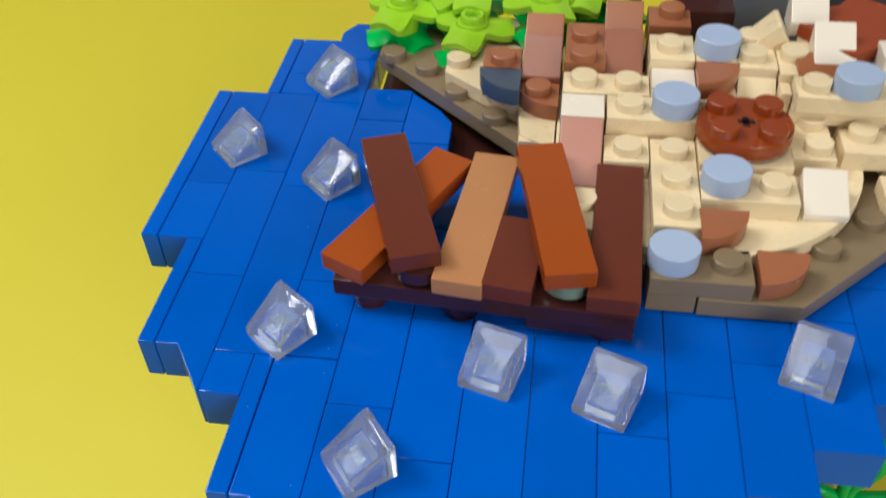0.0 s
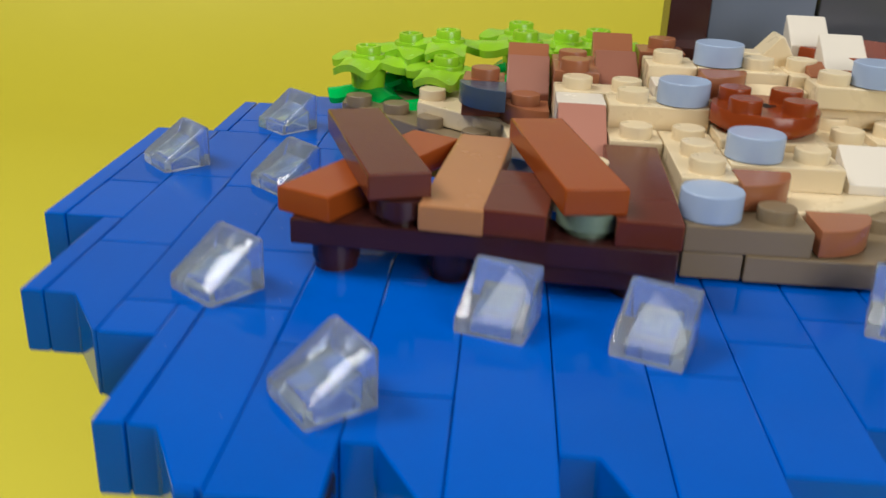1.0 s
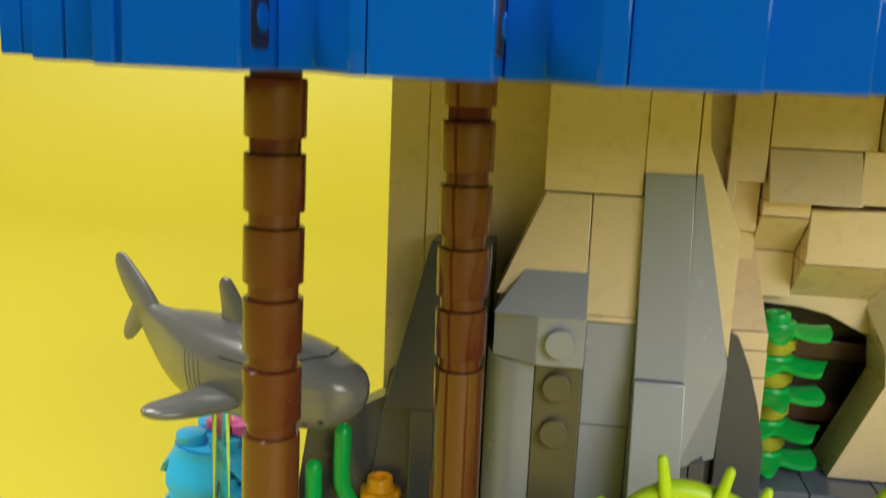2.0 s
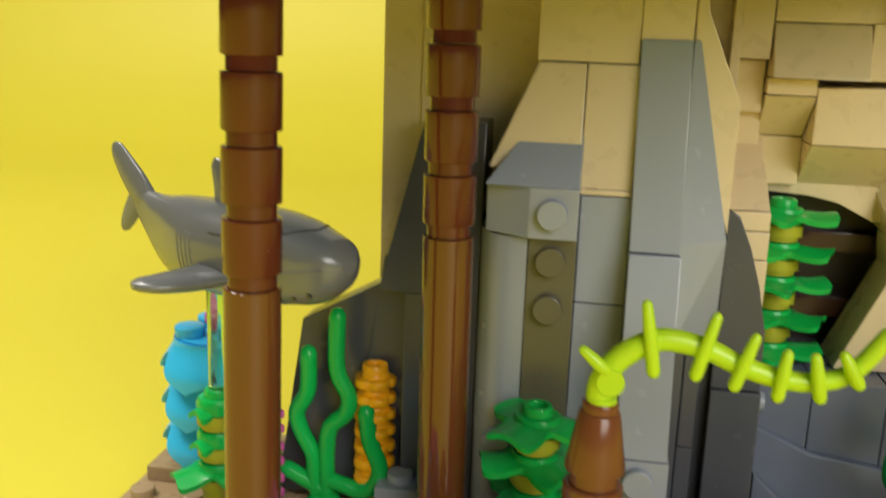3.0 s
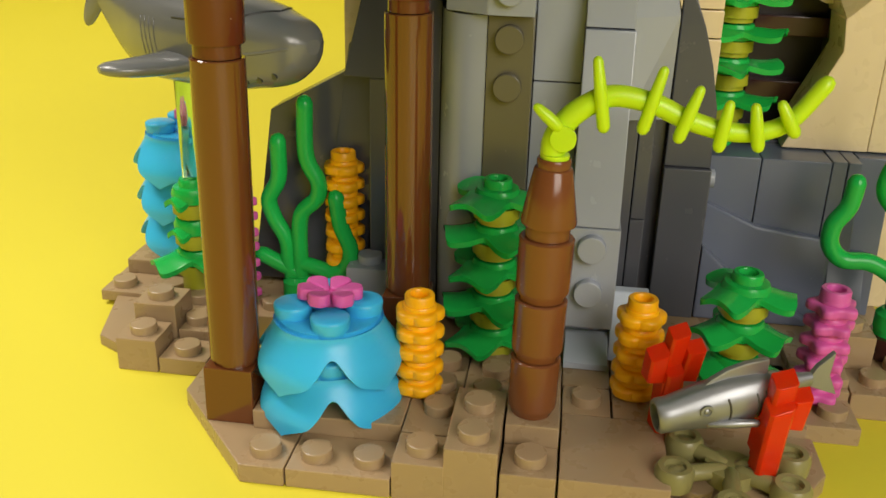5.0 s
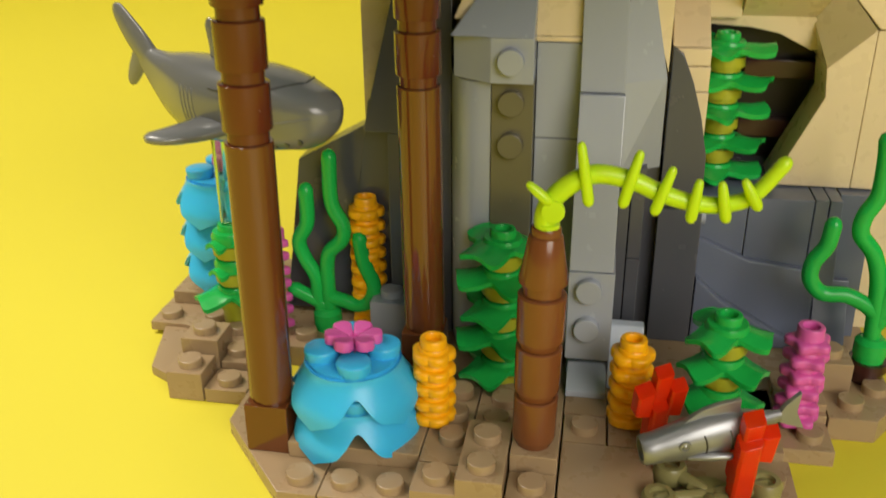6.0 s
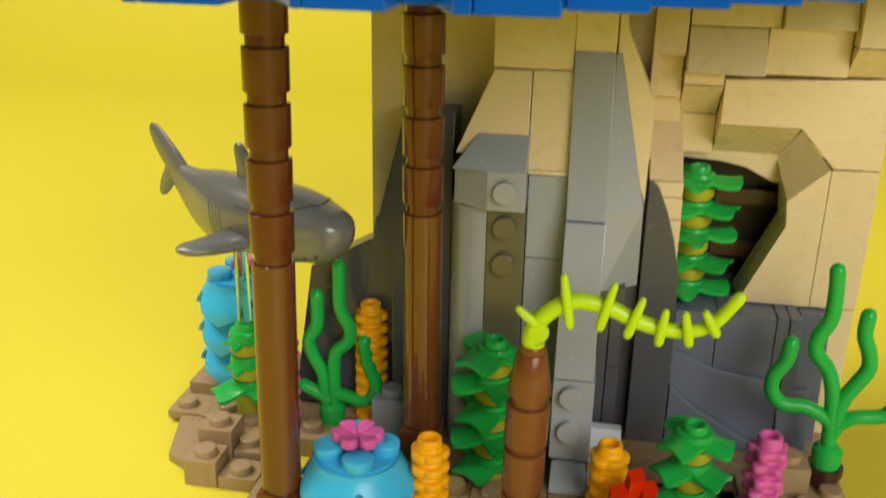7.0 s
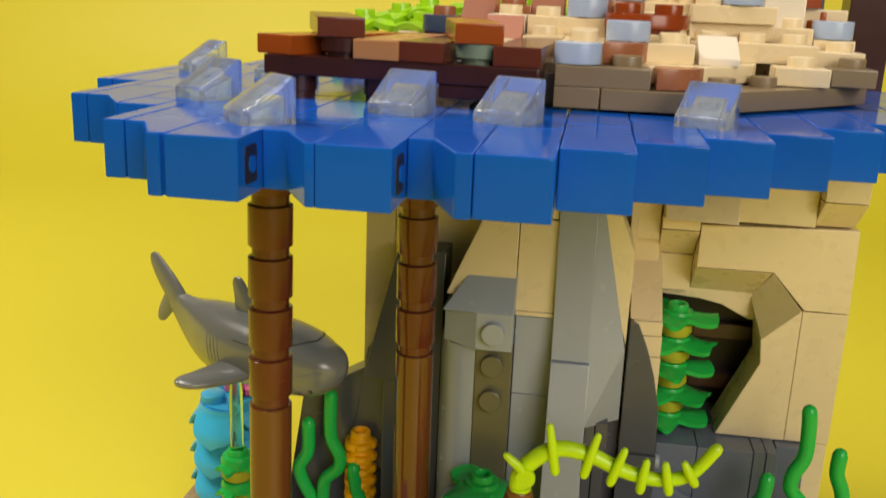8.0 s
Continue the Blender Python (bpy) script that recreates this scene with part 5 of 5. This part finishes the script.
for sy in (-1, 1):
    part("pectoral_fin", blade([((0.2, sy * 0.6, -0.45), 0.72, 0.2), ((0.12, sy * 1.1, -0.5), 0.6, 0.2), ((-0.02, sy * 1.7, -0.5), 0.46, 0.17), ((-0.16, sy * 2.08, -0.48), 0.32, 0.13), ((-0.22, sy * 2.24, -0.47), 0.12, 0.07)]), SHARKGREY, shark, smooth=60)
    bm = bmesh.new()
    tube(bm, [skin(0.3 + 1.95 * (k / 24), 0.42 + 1.12 * (k / 24) ** 6, sy) for k in range(25)], 0.024, 6)
    part("head_seam", bm, SHARKDARK, shark)
    bm = bmesh.new()
    tube(bm, [skin(0.9 + 2.05 * k / 14, -0.42 + 0.36 * k / 14, sy, -0.006) for k in range(14)], 0.03, 6)
    part("mouth_line", bm, SHARKGREY, shark)
    # dark discs on the jaw paint the shade of small holes; gills follow
    for k in range(4):
        bm = bmesh.new()
        lathe(bm, [(0, -0.03), (0.075, -0.03), (0.075, 0.01), (0, 0.014)], 12)
        x, y, z = skin(1.45 + 0.33 * k, -0.95 + 0.05 * k, sy)
        part("tooth_hole", bm, SHARKDARK, shark, "", pose(x * U, y * U, z * U, sy * -118, 0, 0))
        bm = bmesh.new()
        tube(bm, [skin(-0.75 + 0.16 * k, 0.3 - 0.2 * q, sy, -0.004) for q in range(5)], 0.02, 6)
        part("gill", bm, SHARKGREY, shark)
bm = bmesh.new()
tube(bm, [(0, 0, 0), (0, 0, 2.0), (0, 0, 2.9)], 0.2, 16)
ob = solo("clear_rod", bm, TGREEN, "clear greenish plastic rod under the toy shark", "rod", smooth=60)
ob.location = (-2.72 * U, 4.8 * U, 2.8 * U)
leafy_plant(-2.72, 4.8, 0.66, (-140, 120, 0), "green leafy toy plant under the clear rod", r=1.1, droop=0.2, foot=0.46, small=(1, 2))

# ---- silver fish with red crystals ----


# darker silver that paints the shade in the gill grooves
GROOVE_SHADE = plastic("painted_groove_shade", (70, 68, 64), 0.35, 0.05)
fish = thing("toy_fish", "silver grey plastic toy fish among red crystals", "toy fish")
fish.matrix_world = pose(9.55 * U, -0.75 * U, 1.78 * U, 0, -8, 16) @ Matrix.Diagonal((0.97, 1.0, 0.97, 1))
FISH_BODY = ((-1.56, 0.3, 0.27, -0.05), (-1.5, 0.335, 0.305, -0.05), (-1.32, 0.34, 0.31, -0.05), (-1.1, 0.37, 0.32, -0.02), (-0.7, 0.44, 0.35, 0.01), (-0.2, 0.5, 0.38, 0.04), (0.3, 0.46, 0.34, 0.07), (0.7, 0.36, 0.25, 0.1), (1.05, 0.22, 0.16, 0.13), (1.4, 0.13, 0.09, 0.17))
bm = bmesh.new()
n = 24
rings = [[bm.verts.new((x, w * math.cos(2 * math.pi * k / n), c + h * math.sin(2 * math.pi * k / n))) for k in range(n)] for x, h, w, c in FISH_BODY]
rings.insert(0, [bm.verts.new((-1.56, 0.21 * math.cos(2 * math.pi * k / n), -0.05 + 0.24 * math.sin(2 * math.pi * k / n))) for k in range(n)])
rings.insert(0, [bm.verts.new((-1.15, 0.19 * math.cos(2 * math.pi * k / n), -0.05 + 0.22 * math.sin(2 * math.pi * k / n))) for k in range(n)])
for a, b in zip(rings, rings[1:]):
    for k in range(n):
        bm.faces.new((a[k], a[(k + 1) % n], b[(k + 1) % n], b[k]))
bm.faces.new(rings[0][::-1])
bm.faces.new(rings[-1])
part("body", bm, SILVER, fish, smooth=50)
for name, poly in (("dorsal_fin", [(-0.75, 0.38), (-0.5, 0.55), (-0.2, 0.69), (0.15, 0.76), (0.58, 0.77), (0.52, 0.36)]), ("tail_fin", [(1.25, 0.1), (1.5, 0.42), (1.84, 0.66), (1.74, 0.2), (1.88, -0.25), (1.5, -0.05)]), ("belly_fin", [(-0.2, -0.35), (0.3, -0.58), (0.5, -0.52), (0.4, -0.2)])):
    bm = bmesh.new()
    prism(bm, poly, -0.06, 0.06, 0.025, "y")
    part(name, bm, SILVER, fish)
for sy in (-1, 1):
    bm = bmesh.new()
    tube(bm, [(-0.65, sy * 0.3, -0.22), (-0.25, sy * 0.38, -0.22), (0.15, sy * 0.44, -0.25)], [0.05, 0.09, 0.07], 8)
    part("side_fin", bm, SILVER, fish, smooth=60)
    bm = bmesh.new()
    lathe(bm, [(0.13, 0), (0.12, 0.03), (0.08, 0.035), (0.07, 0.0), (0.05, 0.03), (0, 0.04)], 16, 0, 0, 0, Matrix.Translation((-0.72, sy * 0.335, 0.1)) @ Matrix.Rotation(radians(90 * sy * -1), 4, "X"))
    part("eye", bm, SILVER, fish, smooth=60)
    # thin bars in the darker silver stand for shaded grooves
    for x, w in ((-0.34, 0.383), (0.2, 0.352), (0.38, 0.325), (0.54, 0.292)):
        bm = bmesh.new()
        tube(bm, [(x + 0.06 * math.cos(2 * a), sy * w * math.cos(a), 0.05 + 0.45 * math.sin(a)) for a in (-0.5, -0.25, 0.0, 0.25, 0.5)], 0.02, 6)
        part("gill_line", bm, GROOVE_SHADE, fish)
OLIVE = plastic("olive_green_plastic", (138, 132, 84), 0.3, 0.06)
holder = thing("olive_branch_plate", "olive green branched plastic plate holding the fish", "toy plate", 9.6, -0.9, 0.2)
bm = bmesh.new()
lathe(bm, [(0, 0), (0.46, 0), (0.46, 0.3), (0, 0.3)], 24)
part("hub", bm, OLIVE, holder)
for a, l in ((200, 1.1), (265, 1.2), (330, 1.1), (20, 1.2), (140, 1.0)):
    bm = bmesh.new()
    dx, dy = math.cos(radians(a)), math.sin(radians(a))
    tube(bm, [(0.2 * dx, 0.2 * dy, 0.2), (0.7 * l * dx, 0.7 * l * dy, 0.22), (l * dx, l * dy, 0.22)], 0.16, 12)
    lathe(bm, [(0, 0), (0.34, 0), (0.36, 0.3), (0.3, 0.4), (0.2, 0.4), (0.18, 0.3), (0, 0.3)], 20, l * dx, l * dy, 0.02)
    part("arm", bm, OLIVE, holder, smooth=50)


def crystal(x, y, z, s, label, turn, shards):
    """Blocky shards, each cut off aslant at the top, that grow out of one foot."""
    p = thing("red_crystal", label, "toy crystal", x, y, z, "red crystals")
    for dx, dy, dz, h, w, lean, cutoff in shards:
        bm = bmesh.new()
        prism(bm, [(-w / 2, -w * 0.36), (-w * 0.36, -w / 2), (w * 0.36, -w / 2), (w / 2, -w * 0.36), (w / 2, w / 2), (-w / 2, w / 2)], 0, h, 0.025)
        for v in bm.verts:
            if v.co.z > h * 0.6:
                v.co.z += cutoff * v.co.x + 0.3 * v.co.y
        part("shard", bm, TRED, p, "", pose(dx * U * s, dy * U * s, dz * U * s, 4, lean, turn) @ Matrix.Scale(s, 4), smooth=20)
    return p


crystal(8.45, 0.25, 0.76, 0.86, "clear red plastic crystal beside the fish", 20, (
    (-0.02, 0.05, 0.9, 1.15, 0.4, 7, 0.4), (-0.34, -0.16, 0.92, 0.68, 0.42, 3, 0.4), (0.38, 0.0, 0.95, 0.78, 0.4, 8, 0.3), (0.14, 0.3, 0.6, 0.8, 0.4, 6, 0.2), (0.02, -0.2, 0.5, 0.75, 0.38, 3, 0.3), (0.0, 0.0, -0.4, 1.4, 0.5, 0, 0.0)))
crystal(10.18, -0.95, 0.42, 0.9, "clear red plastic crystal beside the fish tail", 10, (
    (-0.08, 0.0, 0.3, 1.95, 0.42, 3, 0.35), (-0.06, -0.24, 1.0, 0.8, 0.46, 3, 0.45), (0.36, 0.05, 1.15, 0.72, 0.36, 6, 0.3), (-0.1, 0.2, 0.4, 0.9, 0.42, 2, 0.2), (-0.06, -0.05, 0.0, 1.1, 0.46, 2, 0.0)))

# ---- leafy bush on the island ----
BUSH = plastic("bright_green_plastic", (152, 204, 40), 0.25, 0.1, sub=0.1)
rnd = random.Random(4)
for bx, by, bz in ((-0.05, 9.1, 14.9), (1.9, 8.3, 14.9), (1.85, 9.5, 15.3), (3.7, 8.7, 15.5), (3.6, 9.9, 15.5), (4.7, 9.5, 15.4), (5.5, 10.0, 15.4), (0.9, 9.9, 15.1)):
    p = thing("bush", "lime and green plastic leaf bush on the island", "toy bush", bx, by, bz, "island bushes")
    bm = bmesh.new()
    lathe(bm, [(0, 14.8 - bz), (0.48, 14.8 - bz), (0.48, 0.0), (0.4, 0.1), (0, 0.1)], 20)
    leaf_disc(bm, 0.14, 1.0, 0.15, 1.5 + rnd.uniform(-0.4, 0.4))
    part("leaf_plate", bm, GREEN, p, "dark green leaf plate", smooth=50)
    bm = bmesh.new()
    lathe(bm, [(0, 0.15), (0.4, 0.15), (0.45, 0.75), (0.4, 0.95), (0, 0.95)], 20)
    leaf_disc(bm, 0.85, 1.04, 0.12, thick=0.2, turn=rnd.uniform(-0.5, 0.5) - 1.5)
    hollow_stud(bm, 0.95)
    part("leaf_plate", bm, BUSH, p, "lime green leaf plate", smooth=50)
